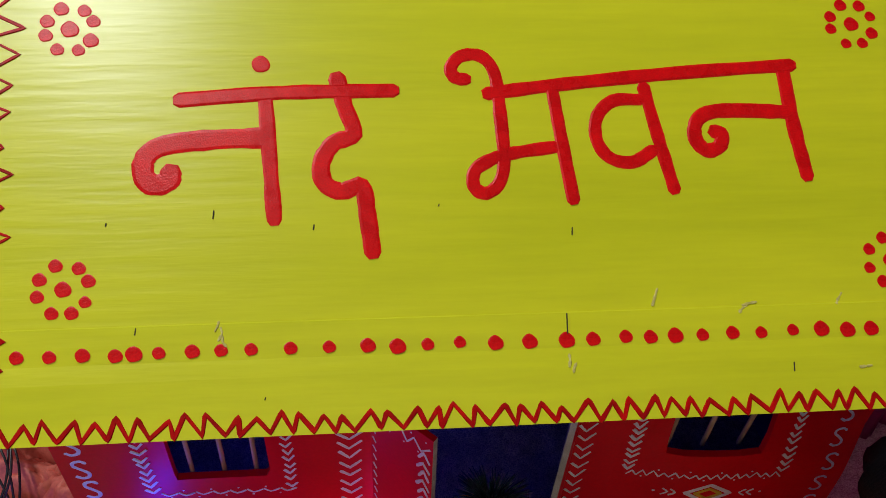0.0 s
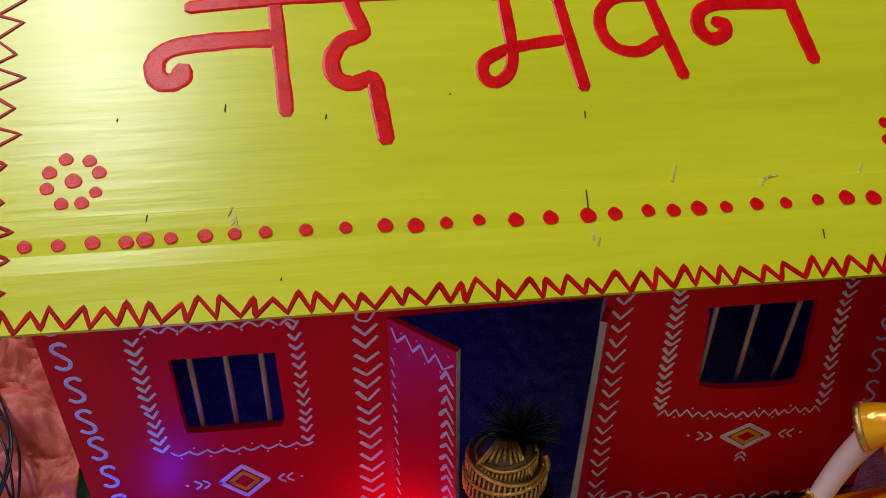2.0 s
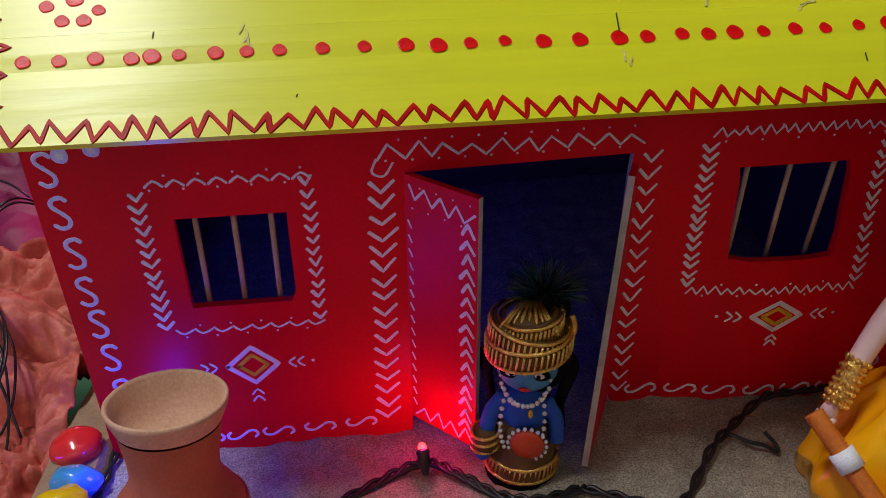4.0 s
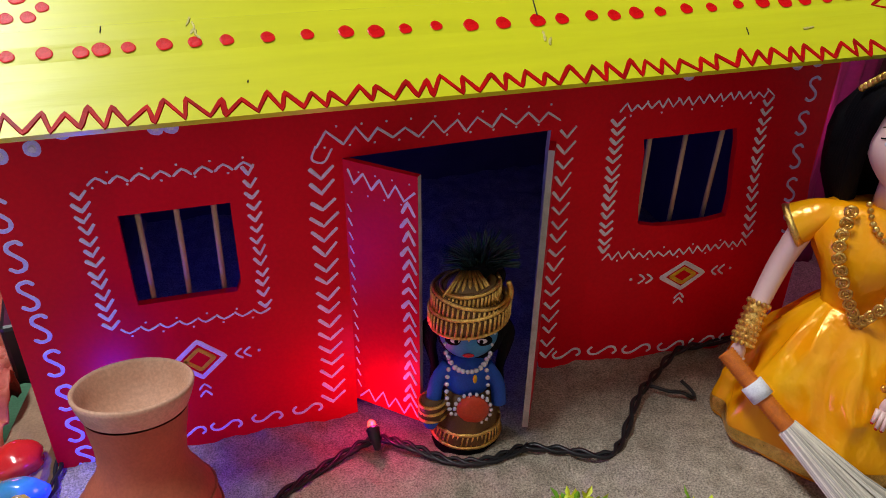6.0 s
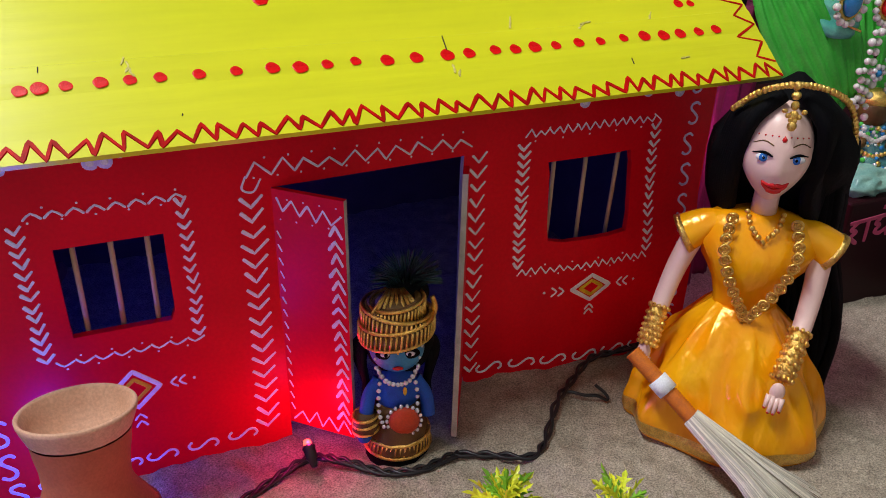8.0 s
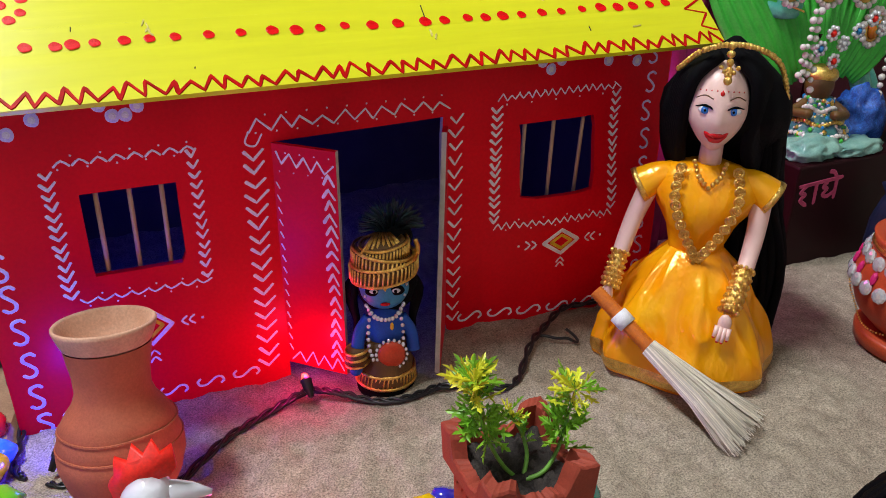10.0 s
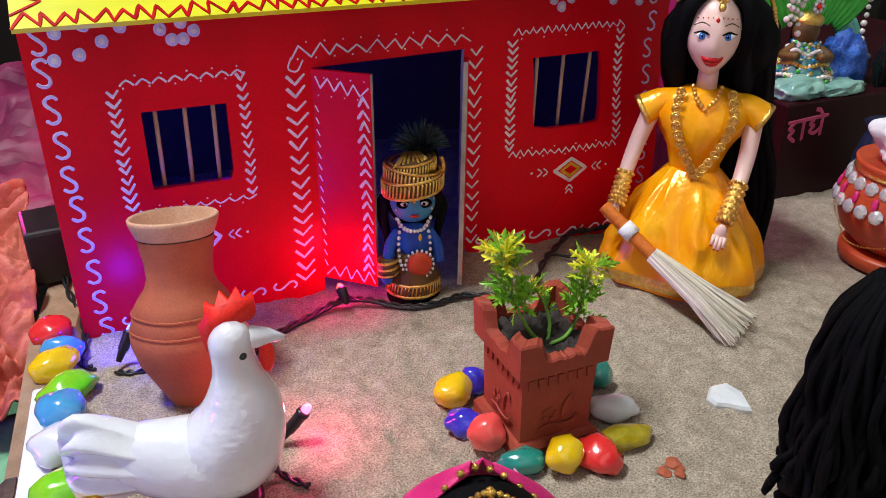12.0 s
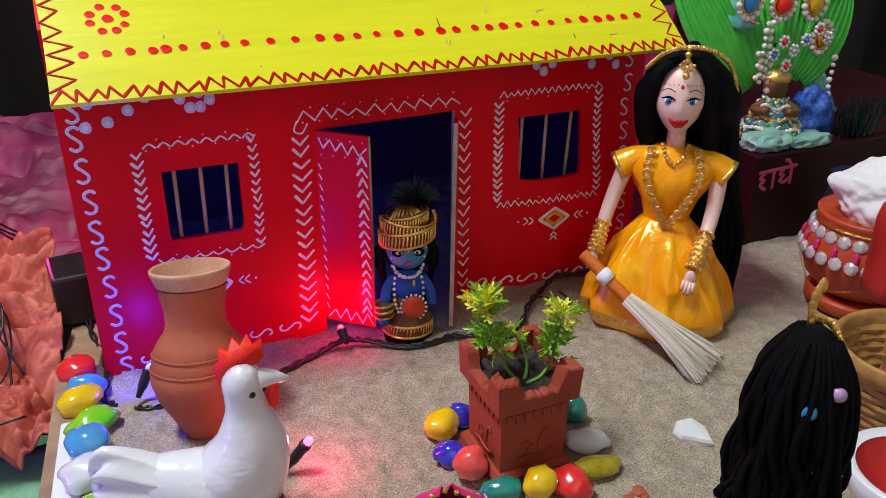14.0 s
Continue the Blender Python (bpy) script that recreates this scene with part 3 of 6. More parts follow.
    chevrons(front, 0.1355, 0.004, 0.136, 17, 0.0058, on_wall, 0.0042, 0.0014, False, 0.016)
    chevrons(front, 0.2560, 0.008, 0.142, 17, 0.0042, on_wall, 0.0040, 0.0011)
    zigzag(bm, (0.136, 0.1490), (0.252, 0.1490), 10, 0.0065, 0.0011, on_wall)
    ribbon(bm, [(0.136, 0.149), (0.134, 0.143), (0.139, 0.141), (0.143, 0.147)], 0.0011, on_wall)
    for k in range(20):
        blot(bm, (0.140 + 0.0056 * k, 0.1575 if k % 2 else 0.1480), 0.0006, on_wall, 0, 8)
    done()["kind"] = "stuff"
    for cx, cz, a, b in ((0.0720, 0.0435, 0.0135, 0.0125), (0.3290, 0.0535, 0.0140, 0.0095)):
        for k, w, m in ((0.88, 0.0026, M_WHITE), (0.5, 0.0021, M_DIAMOND)):
            bm = bmesh.new()
            p = [Vector(q) for q in ((cx - a * k, cz), (cx, cz + b * k), (cx + a * k, cz), (cx, cz - b * k), (cx - a * k, cz))]
            run = [p[0]]
            for q, r in zip(p, p[1:]):
                run += [q.lerp(r, 0.08), q.lerp(r, 0.92), r]
            ribbon(bm, run, w, on_wall, 0, 1)
            part("painted_diamond", bm, m, front, "diamond outline in paint")
        bm, done = marks("painted_sprig", "small white chevrons round a diamond")
        for s in (-1, 1):
            for k in (1.32, 1.62):
                x = cx + s * a * k
                ribbon(bm, [(x + s * 0.0022, cz + 0.0028), (x - s * 0.0008, cz), (x + s * 0.0022, cz - 0.0028)], 0.0012, on_wall, 0, 2)
            blot(bm, (cx + s * a * 2.1, cz), 0.0009, on_wall, 0, 8)
        for k in (1.3, 1.65):
            z = cz - b * k
            ribbon(bm, [(cx - 0.0026, z - 0.0022), (cx, z + 0.0008), (cx + 0.0026, z - 0.0022)], 0.0012, on_wall, 0, 2)
        done()["kind"] = "stuff"
    bm = bmesh.new()
    blot(bm, (0, 0), 0.0036, lambda u, v, d: Vector((u, -d, v)))
    for f in bm.faces:
        c = f.calc_center_median()
        f.material_index = 1 if c.x * c.x + c.z * c.z < 0.0012 ** 2 else 0
    blot(bm, (0, 0), 0.0013, lambda u, v, d: Vector((u, -d - 0.0004, v)), 1, 10)
    first = None
    for x, z in ((0.014, 0.173), (0.0115, 0.159), (0.024, 0.161), (0.036, 0.167), (0.028, 0.176), (0.046, 0.174), (0.066, 0.171), (0.0715, 0.165), (0.0775, 0.165), (0.0835, 0.169), (0.077, 0.174),
                 (0.311, 0.171), (0.317, 0.166), (0.324, 0.171), (0.357, 0.168), (0.378, 0.166), (0.372, 0.173)):
        if first is None:
            first = part("painted_dot", bm, [M_LILAC, M_WHITE], front, "lilac paint dot with a pale middle")
            first.matrix_local = pose(x, 0, z)
        else:
            again(first, pose(x, 0, z))

    # red paint on the roof
    def stroke(name, runs, w, label):
        bm_ = bmesh.new()
        for run in runs:
            if len(run) == 1:
                blot(bm_, (run[0][0] / 1000, run[0][1] / 1000), w / 2, on_roof, 0, 18)
            else:
                ribbon(bm_, [(a_ / 1000, b_ / 1000) for a_, b_ in run], w, on_roof, 0, 5, 0.07)
        part(name, bm_, M_RED_BRUSH, roof, label)

    stroke("painted_letter", [[(75, 133.9), (116, 136.6), (161.6, 137.2)], [(109.3, 134), (111, 109), (112.8, 83)]], 0.0062, "red brush letter")
    stroke("painted_letter", [[(108, 117.4), (89, 117.0), (70, 115), (62.5, 110), (62, 102.5), (66, 98.6), (71.5, 100), (72.5, 104)]], 0.0086, "red brush hook of a letter")
    stroke("painted_letter", [[(138.3, 142.8), (141.3, 130.4), (144.7, 118.7), (136.4, 114.7), (131.5, 106.4), (132.7, 98), (139.4, 94.5), (147.5, 96.5), (149.4, 85), (151.2, 69)]], 0.0072, "red brush letter")
    stroke("painted_letter", [[(107.5, 149)]], 0.0074, "red vowel dot")
    stroke("painted_letter", [[(192, 142), (187.5, 142.7), (185.6, 147), (190, 152.3), (198.5, 152.4), (204, 144.6), (205.4, 127), (205.9, 107), (203.5, 97), (197.6, 92.6), (192.9, 95.7), (194, 102.8), (203, 107.9), (212.7, 110), (228, 112)],
                              [(228.2, 137), (230.7, 114), (233.8, 89)]], 0.0056, "red brush letter")
    stroke("painted_letter", [[(200.4, 135.6), (233.8, 139.7), (283.3, 144.3), (334, 147.2)]], 0.0060, "long red head stroke")
    stroke("painted_letter", [[(267.7, 138), (271.9, 116), (276.8, 92.6)], [(266, 132.4), (254, 132), (246.5, 125), (245.5, 115), (250.4, 107), (260, 104.8), (269.5, 110)]], 0.0056, "red brush letter")
    stroke("painted_letter", [[(330, 146), (331.7, 120), (334.8, 97)], [(329.9, 125.8), (311, 126.8), (296.5, 126.5), (289.5, 122.6), (288, 115), (292.2, 109.5), (298, 111), (299.8, 116), (296.2, 118)]], 0.0064, "red brush letter")
    bm = bmesh.new()
    blot(bm, (0, 0), 0.0027, lambda u, v, d: Vector((u, v * RC - 0.7 * d * RS, v * RS + 0.7 * d * RC)), 0, 16, 0.09)
    dot = None
    row = [17.5, 29.4, 41.5, 53.5, 60.3, 69.5, 81.9, 92.6, 103.9, 118.8, 133.5, 148.3, 159.8, 171.5, 184.1, 198.2, 211.8, 226.6, 237.3, 250.6, 260.7, 270.9, 282.1, 294.6, 306.5, 319.8, 331.8, 342.8, 352.8, 364, 375]
    spots = [(u, 32.3 + random.uniform(-0.5, 0.5), random.uniform(0.85, 1.2)) for u in row]
    for cx, cv, q in ((31, 165, 1.15), (33.2, 58, 1.0), (365.5, 60, 1.0), (364, 166, 1.05)):
        spots.append((cx, cv, q * 1.15))
        for k in range(8):
            a_ = 6.283 * k / 8 + random.uniform(-0.12, 0.12) + 0.3
            spots.append((cx + 9.8 * math.cos(a_), cv + 9.8 * math.sin(a_), q * random.uniform(0.8, 1.0)))
    for u, v, q in spots:
        m = Matrix.Translation(on_roof(u / 1000, v / 1000, 0.00008)) @ Matrix.Diagonal((q, q, q, 1))
        if dot is None:
            dot = part("painted_dot", bm, M_RED_BRUSH, roof)
            dot.matrix_local = m
        else:
            again(dot, m)
    bm = bmesh.new()
    zigzag(bm, (0.000, 0.0006), (W - 0.003, 0.0006), 47, 0.0078, 0.0018, on_roof, 0.5)
    part("painted_zigzag", bm, M_MAROON_LINE, roof, "dark red zigzag along the eave")
    for u, side in ((-0.001, -1), (W - 0.002, 1)):
        bm = bmesh.new()
        zigzag(bm, (u, 0.008), (u, 0.212), 16, 0.0125 * side, 0.0013, on_roof, 0.25)
        part("painted_zigzag", bm, M_MAROON_LINE, roof, "dark red zigzag along the gable edge")
    # torn bits and pencil ticks
    bm = bmesh.new()
    for u, v, l, a_ in ((92, 39, 5, 1.4), (94, 36, 4, 1.9), (91, 42, 4, 1.2), (264, 48, 7, 1.2), (303, 44, 6, 0.2), (300, 42, 4, 0.7), (341, 45, 5, 1.0), (227, 24, 5, 1.5), (229, 21, 4, 1.2), (348, 17, 5, 0.1)):
        ribbon(bm, [((u - l / 2 * math.cos(a_)) / 1000, (v - l / 2 * math.sin(a_)) / 1000), ((u + random.uniform(-1, 1)) / 1000, v / 1000), ((u + l / 2 * math.cos(a_)) / 1000, (v + l / 2 * math.sin(a_)) / 1000)], 0.0010, on_roof, 0, 3, 0.5)
    part("torn_flake", bm, mat("lifted_yellow_flake", (0.70, 0.62, 0.20), (0.50, 0.42, 0.08), 0.5, scale=400), roof, "small lifted flakes in the yellow paint", kind="stuff")
    bm = bmesh.new()
    for u, v, l in ((227, 38.5, 8), (60.5, 41, 2.5), (109, 14, 0.8), (318, 18, 3.5), (48, 83, 1), (232, 76, 3), (89, 86, 3), (178, 88, 0.8), (128, 80, 2)):
        ribbon(bm, [(u / 1000, (v - l / 2) / 1000), ((u + 0.3) / 1000, (v + l / 2) / 1000)], 0.0005, on_roof, 0, 2)
    part("dark_tick", bm, M_SOIL, roof, "small dark specks and ticks", kind="stuff")
    return h


house()


# ---- pot, planter, pebbles ----
def clay_pot():
    p = thing("clay_pot", (0.043, -0.094, -0.001), "plain terracotta water pot with a flared pale rim", "pot")
    p.matrix_world = pose(0.0485, -0.0965, -0.002, -12.0, 2.5, 0) @ Matrix.Diagonal((1.03, 1.03, 1.035, 1))
    prof = [(0.009, 0.0), (0.0115, 0.0008), (0.0135, 0.004), (0.019, 0.014), (0.0245, 0.024), (0.0272, 0.034), (0.0272, 0.0395), (0.0262, 0.0415), (0.0266, 0.0425), (0.0252, 0.048), (0.0246, 0.0495), (0.0248, 0.0505), (0.0215, 0.056), (0.0178, 0.061),
            (0.0160, 0.066), (0.0163, 0.074), (0.0176, 0.081), (0.0183, 0.0865)]
    bm = bmesh.new()
    lathe(bm, [(0.0005, 0.0)] + prof, 48, caps=False, wob=lambda a, z: 1 + 0.006 * math.sin(3 * a + z * 90))
    part("body", bm, M_CLAY, p, smooth=True)
    for z, r in ((0.0420, 0.0266), (0.0500, 0.0248)):
        bm = bmesh.new()
        tube(bm, [((r + 0.0003 * (i % 2)) * math.cos(a), (r + 0.0003 * (i % 2)) * math.sin(a), z + 0.0003 * math.sin(4 * a)) for i, a in ((i, 6.2832 * i / 120) for i in range(121))], 0.0006, 5)
        part("notched_cord", bm, M_CLAY, p, "notched clay cord")
    bm = bmesh.new()
    lathe(bm, [(0.0178, 0.0868), (0.0186, 0.0875), (0.0202, 0.0915), (0.0212, 0.0945), (0.0214, 0.0960), (0.0206, 0.0968), (0.0196, 0.0955), (0.0180, 0.0905), (0.0150, 0.0855), (0.0110, 0.0825), (0.0060, 0.0808), (0.0002, 0.0803)], 48, caps=False, wob=lambda a, z: 1 + 0.010 * math.sin(2 * a + 1))
    part("rim", bm, M_CLAY_RIM, p, "pale flared rim", True)


clay_pot()


def sprig(parent, path, seed, spread, n=60):
    rnd_ = random.Random(seed)
    pts = curve(path, 6)
    bm = bmesh.new()
    tube(bm, pts, [0.0011 - 0.0005 * i / len(pts) for i in range(len(pts))], 6)
    stem = part("stem", bm, M_STEM, parent, smooth=True)
    top = pts[-1]
    for i in range(n):
        q = pts[int(len(pts) * (0.50 + 0.49 * rnd_.random()))] if i < n * 0.80 else top
        d = Vector((rnd_.gauss(0, 1), rnd_.gauss(0, 1), rnd_.gauss(0.65, 0.7))).normalized()
        base = q + d * spread * 0.25 * rnd_.random()
        length = spread * rnd_.uniform(0.55, 1.0)
        side = d.orthogonal().normalized()
        side.rotate(Matrix.Rotation(rnd_.uniform(0, 6.28), 3, d))
        nrm = d.cross(side)
        bm = bmesh.new()
        # a toothed blade with three lobes and a folded rib
        half = [(0.0, 0.04), (0.22, 0.06), (0.34, 0.30), (0.40, 0.09), (0.52, 0.10), (0.62, 0.30), (0.68, 0.08), (0.80, 0.10), (1.0, 0.0)]
        mid = [bm.verts.new(base + d * length * t - nrm * 0.0004) for t, s in half]
        for sg in (-1, 1):
            out = [bm.verts.new(base + d * length * (t + s * 0.35) + side * sg * s * length * 0.8 + nrm * s * length * 0.2) for t, s in half[:-1]]
            for k in range(len(half) - 2):
                bm.faces.new((mid[k], mid[k + 1], out[k + 1], out[k]))
            bm.faces.new((mid[-2], mid[-1], out[-1]))
        yellow = (q - pts[0]).z > (top - pts[0]).z * 0.74 and rnd_.random() < 0.7
        part("leaf", bm, M_LEAF_TIP if yellow else M_LEAF, parent)
    return stem


def planter():
    x0, y0, s = 0.1825, -0.207, 0.040
    p = thing("clay_planter", (x0 + s / 2, y0 + s / 2, 0.0), "square brick-red clay planter with a crenellated rim", "planter")
    hs = s / 2

    def ring(k, z):
        return [(-k, -k, z), (k, -k, z), (k, k, z), (-k, k, z)]
    bm = bmesh.new()
    loft(bm, [ring(hs + 0.0030, -0.003), ring(hs + 0.0030, 0.0055), ring(hs + 0.001, 0.0085)])
    part("foot", bm, M_BRICKCLAY, p)
    bm = bmesh.new()
    loft(bm, [ring(hs - 0.001, 0.008), ring(hs - 0.0005, 0.030), ring(hs, 0.049)], caps=False)
    part("body", bm, M_BRICKCLAY, p)
    # rim: outer and inner skins whose top dips between raised corners
    bm = bmesh.new()
    n = 32
    o, i_ = hs + 0.0035, hs - 0.0015

    def top(t, side):
        c = abs(2 * t - 1)
        low = 0.0565 + 0.0016 * noise.noise((t * 14, side * 5, 2)) + 0.0010 * noise.noise((t * 31, side * 7, 5))
        return low + 0.0105 * ease(0.40, 0.62, c) - 0.0006 * abs(noise.noise((t * 22, side, 1)))
    corners = [(-1, -1), (1, -1), (1, 1), (-1, 1)]
    rows = []
    for sd in range(4):
        a, b = Vector(corners[sd]), Vector(corners[(sd + 1) % 4])
        for k in range(n):
            t = k / n
            q = a.lerp(b, t)
            z = top(t, sd)
            rows.append([(q.x * (hs - 0.0005), q.y * (hs - 0.0005), 0.044), (q.x * o, q.y * o, 0.0475), (q.x * (o + 0.0008), q.y * (o + 0.0008), z - 0.001), (q.x * o, q.y * o, z), (q.x * i_, q.y * i_, z), (q.x * i_, q.y * i_, 0.042)])
    vs = [[bm.verts.new(v) for v in r] for r in rows]
    for j in range(len(vs)):
        a, b = vs[j], vs[(j + 1) % len(vs)]
        for k in range(5):
            bm.faces.new((a[k], a[k + 1], b[k + 1], b[k]))
    part("rim", bm, M_BRICKCLAY, p)
    # raised teeth and moulded flowers on each face
    for face in range(4):
        m = pose(0, 0, 0, 0, 0, 90 * face)
        for k in range(7):
            bm = bmesh.new()
            u = -0.0155 + 0.0052 * k
            loft(bm, [[m @ Vector((u - 0.0016, -hs - d, 0.0445)), m @ Vector((u + 0.0016, -hs - d, 0.0445)), m @ Vector((u + 0.0010, -hs - d, 0.040 - 0.0008)), m @ Vector((u - 0.0010, -hs - d, 0.0392))] for d in (-0.0005, 0.0008)])
            part("tooth", bm, M_BRICKCLAY, p)
        bm = bmesh.new()

        def fr(u, v, d, m=m):
            return m @ Vector((u, -hs + 0.0002 - 2.2 * d, v))
        ribbon(bm, [(0.003, 0.018), (0.004, 0.026), (0.0075, 0.030), (0.009, 0.027)], 0.0016, fr)
        for k in range(5):
            a_ = 6.283 * k / 5
            blot(bm, (-0.004 + 0.003 * math.cos(a_), 0.022 + 0.003 * math.sin(a_)), 0.0013, fr)
        ribbon(bm, [(-0.009, 0.0145), (-0.004, 0.0160), (0.001, 0.0145), (0.008, 0.0150), (0.011, 0.018)], 0.0013, fr)
        part("relief", bm, M_BRICKCLAY, p, "moulded flower relief")
    bm = bmesh.new()
    sheet(bm, 24, 24, lambda u, v: ((2 * u - 1) * (i_ + 0.001), (2 * v - 1) * (i_ + 0.001), 0.0545 + 0.004 * noise.noise((u * 7, v * 7, 3)) + 0.0034 * noise.noise((u * 19, v * 19, 8))))
    part("soil", bm, M_SOIL, p, "dark crumbly soil", True)
    sprig(p, [(-0.002, -0.006, 0.052), (-0.009, -0.004, 0.061), (-0.014, -0.001, 0.072), (-0.0170, 0.003, 0.084), (-0.0195, 0.005, 0.099)], 3, 0.0135, 110)
    sprig(p, [(0.000, -0.006, 0.052), (0.004, -0.001, 0.060), (0.003, 0.004, 0.069), (-0.001, 0.008, 0.076)], 5, 0.0085, 34)
    sprig(p, [(-0.001, -0.008, 0.053), (0.008, -0.009, 0.056), (0.017, -0.004, 0.061), (0.0225, 0.000, 0.071), (0.027, 0.002, 0.084)], 8, 0.0135, 78)


planter()


G2 = "painted pebbles along the board's edge"


def pebble(colour, label, x, y, r, turn=0.0, seed=0, group="painted pebbles round the planter", lift=0.0):
    bm = bmesh.new()
    bmesh.ops.create_icosphere(bm, subdivisions=3, radius=1)
    for v in bm.verts:
        d = v.co.normalized()
        k = 1.06 + 0.24 * noise.noise(d * 1.2 + Vector((seed * 3.7, 1, 2))) + 0.10 * noise.noise(d * 2.6 + Vector((seed, 5, 2)))
        v.co = Vector((d.x * r[0] * k, d.y * r[1] * k, d.z * r[2] * k))
    if group == G2:
        for v in bm.verts:
            v.co *= 1.15
    low = min(v.co.z for v in bm.verts)
    z = sand_z(x, y) - low - 0.0012 + lift
    ob = part("pebble", bm, PEB[colour], smooth=True)
    ob.matrix_world = pose(x, y, z, 0, 0, turn)
    tagged(ob, label, "pebble", group)


pebble("yellow", "glossy yellow painted pebble on sand", 0.1720, -0.1545, (0.0105, 0.0090, 0.0085), 20, 1)
pebble("blue", "glossy deep blue painted pebble on sand", 0.1680, -0.1790, (0.0095, 0.0080, 0.0065), -30, 2)
pebble("coral", "glossy coral painted pebble on sand", 0.1725, -0.1935, (0.0095, 0.0085, 0.0090), 10, 3)
pebble("teal", "glossy dark teal painted pebble on sand", 0.1815, -0.2130, (0.0110, 0.0070, 0.0060), -15, 4)
pebble("yellow", "glossy yellow painted pebble beside the planter", 0.2000, -0.2205, (0.0095, 0.0085, 0.0085), 40, 5)
pebble("red", "glossy red painted pebble on sand", 0.2165, -0.2240, (0.0100, 0.0115, 0.0080), 30, 6)
pebble("olive", "long olive-yellow glossy painted pebble", 0.2365, -0.2180, (0.0140, 0.0065, 0.0060), -8, 7)
pebble("white", "milky white glossy pebble on sand", 0.2420, -0.1980, (0.0125, 0.0080, 0.0065), -20, 8)
pebble("teal", "glossy teal painted pebble on sand", 0.2480, -0.1730, (0.0080, 0.0080, 0.0085), 0, 9)
pebble("blue", "glossy blue painted pebble on sand", 0.1860, -0.1510, (0.0075, 0.0070, 0.0075), 0, 10)
pebble("red", "glossy red painted pebble at the board's edge", -0.0205, 0.0010, (0.0098, 0.0085, 0.0080), 20, 11, G2)
pebble("sky", "pale blue painted pebble at the board's edge", -0.0150, -0.0215, (0.0095, 0.0065, 0.0085), 0, 12, G2)
pebble("yellow", "glossy yellow painted pebble at the board's edge", -0.0190, -0.0400, (0.0115, 0.0080, 0.0075), 25, 13, G2)
pebble("green", "glossy lime green painted pebble", -0.0120, -0.0700, (0.0125, 0.0085, 0.0065), 25, 14, G2)
pebble("sky", "sky blue angular painted pebble", -0.0150, -0.0940, (0.0095, 0.0095, 0.0075), 40, 15, G2)
pebble("white", "milky white pebble at the board's edge", -0.0165, -0.1210, (0.0110, 0.0100, 0.0075), 0, 16, G2)
pebble("green", "lime green and yellow painted pebble", -0.0150, -0.1530, (0.0125, 0.0095, 0.0075), 20, 17, G2)
pebble("yellow", "glossy yellow painted pebble at the edge", -0.0100, -0.1760, (0.0110, 0.0090, 0.0070), 0, 18, G2)


def white_stone():
    bm = bmesh.new()
    out = [(-0.0105, 0.002), (-0.004, 0.0075), (0.0065, 0.0080), (0.0110, 0.001), (0.0085, -0.0085), (0.0045, -0.0075), (-0.003, -0.0040), (-0.0085, -0.0025)]
    loft(bm, [[(x * 0.94 * k, y * 1.30 * k, z + 0.10 * y * k) for x, y in out] for k, z in ((1.0, 0.0), (1.04, 0.0022), (0.92, 0.0040), (0.5, 0.0046))])
    ob = part("marble_chip", bm, PEB["white"])
    ob.matrix_world = pose(0.3035, -0.2125, sand_z(0.3035, -0.2125) - 0.0006, 0, 0, -8)
    tagged(ob, "flat white marble chip lying on the sand", "stone")


white_stone()

# ---- dolls and figurines, each one plain mesh ----
M_SKIN = mat("doll_skin_plastic", (0.86, 0.60, 0.53), (0.83, 0.56, 0.50), 0.35, bump=0.03, grain=0.02)
M_HAIR = mat("black_doll_hair", (0.004, 0.004, 0.005), (0.002, 0.002, 0.003), 0.7, scale=300, fine=2500, bump=0.6, stretch=(1, 1, 0.12), spec=0.08)
M_SATIN = mat("orange_satin", (1.0, 0.48, 0.004), (0.98, 0.33, 0.002), 0.25, metal=0.16, scale=45, fine=75, bump=0.42, grain=0.04, spec=0.5, stretch=(1, 1, 0.45), dist=0.004)
M_GOLD = mat("gold_trim", (1.0, 0.68, 0.20), (0.72, 0.42, 0.09), 0.30, 1.0, scale=300, fine=1500, bump=0.8, grain=0.25)
M_LIP = mat("red_gloss_dab", (0.66, 0.008, 0.012), rough=0.2, bump=0)
M_EYEB = mat("blue_dab", (0.03, 0.20, 0.66), rough=0.2, bump=0)
M_EYEW = mat("white_dab", (0.82, 0.82, 0.84), rough=0.25, bump=0)
M_BLUE = mat("blue_felt", (0.012, 0.10, 0.52), (0.008, 0.07, 0.40), 0.7, fine=1500, bump=0.3)
M_BLUEFACE = mat("blue_painted_face", (0.045, 0.27, 0.48), (0.035, 0.22, 0.42), 0.45)
M_OLIVE = mat("gold_brown_fabric", (0.16, 0.075, 0.012), (0.08, 0.035, 0.007), 0.5, fine=1800, bump=0.5)
M_ORANGEDISC = mat("orange_red_satin", (0.60, 0.07, 0.015), (0.48, 0.04, 0.01), 0.35)
M_GEM = mat("clear_rhinestone", (0.88, 0.90, 0.94), rough=0.12, metal=0.5, coat=1.0, bump=0)
M_PLUME = mat("dark_teal_feather", (0.004, 0.035, 0.035), (0.003, 0.010, 0.016), 0.35, bump=0.3)
M_HENW = mat("white_glazed_plastic", (0.77, 0.80, 0.86), (0.73, 0.76, 0.84), 0.14, coat=0.8, scale=40, fine=150, bump=0.7, grain=0.02, dist=0.0010)
M_COMB = mat("red_felt_comb", (0.90, 0.020, 0.008), (0.80, 0.014, 0.006), 0.5)
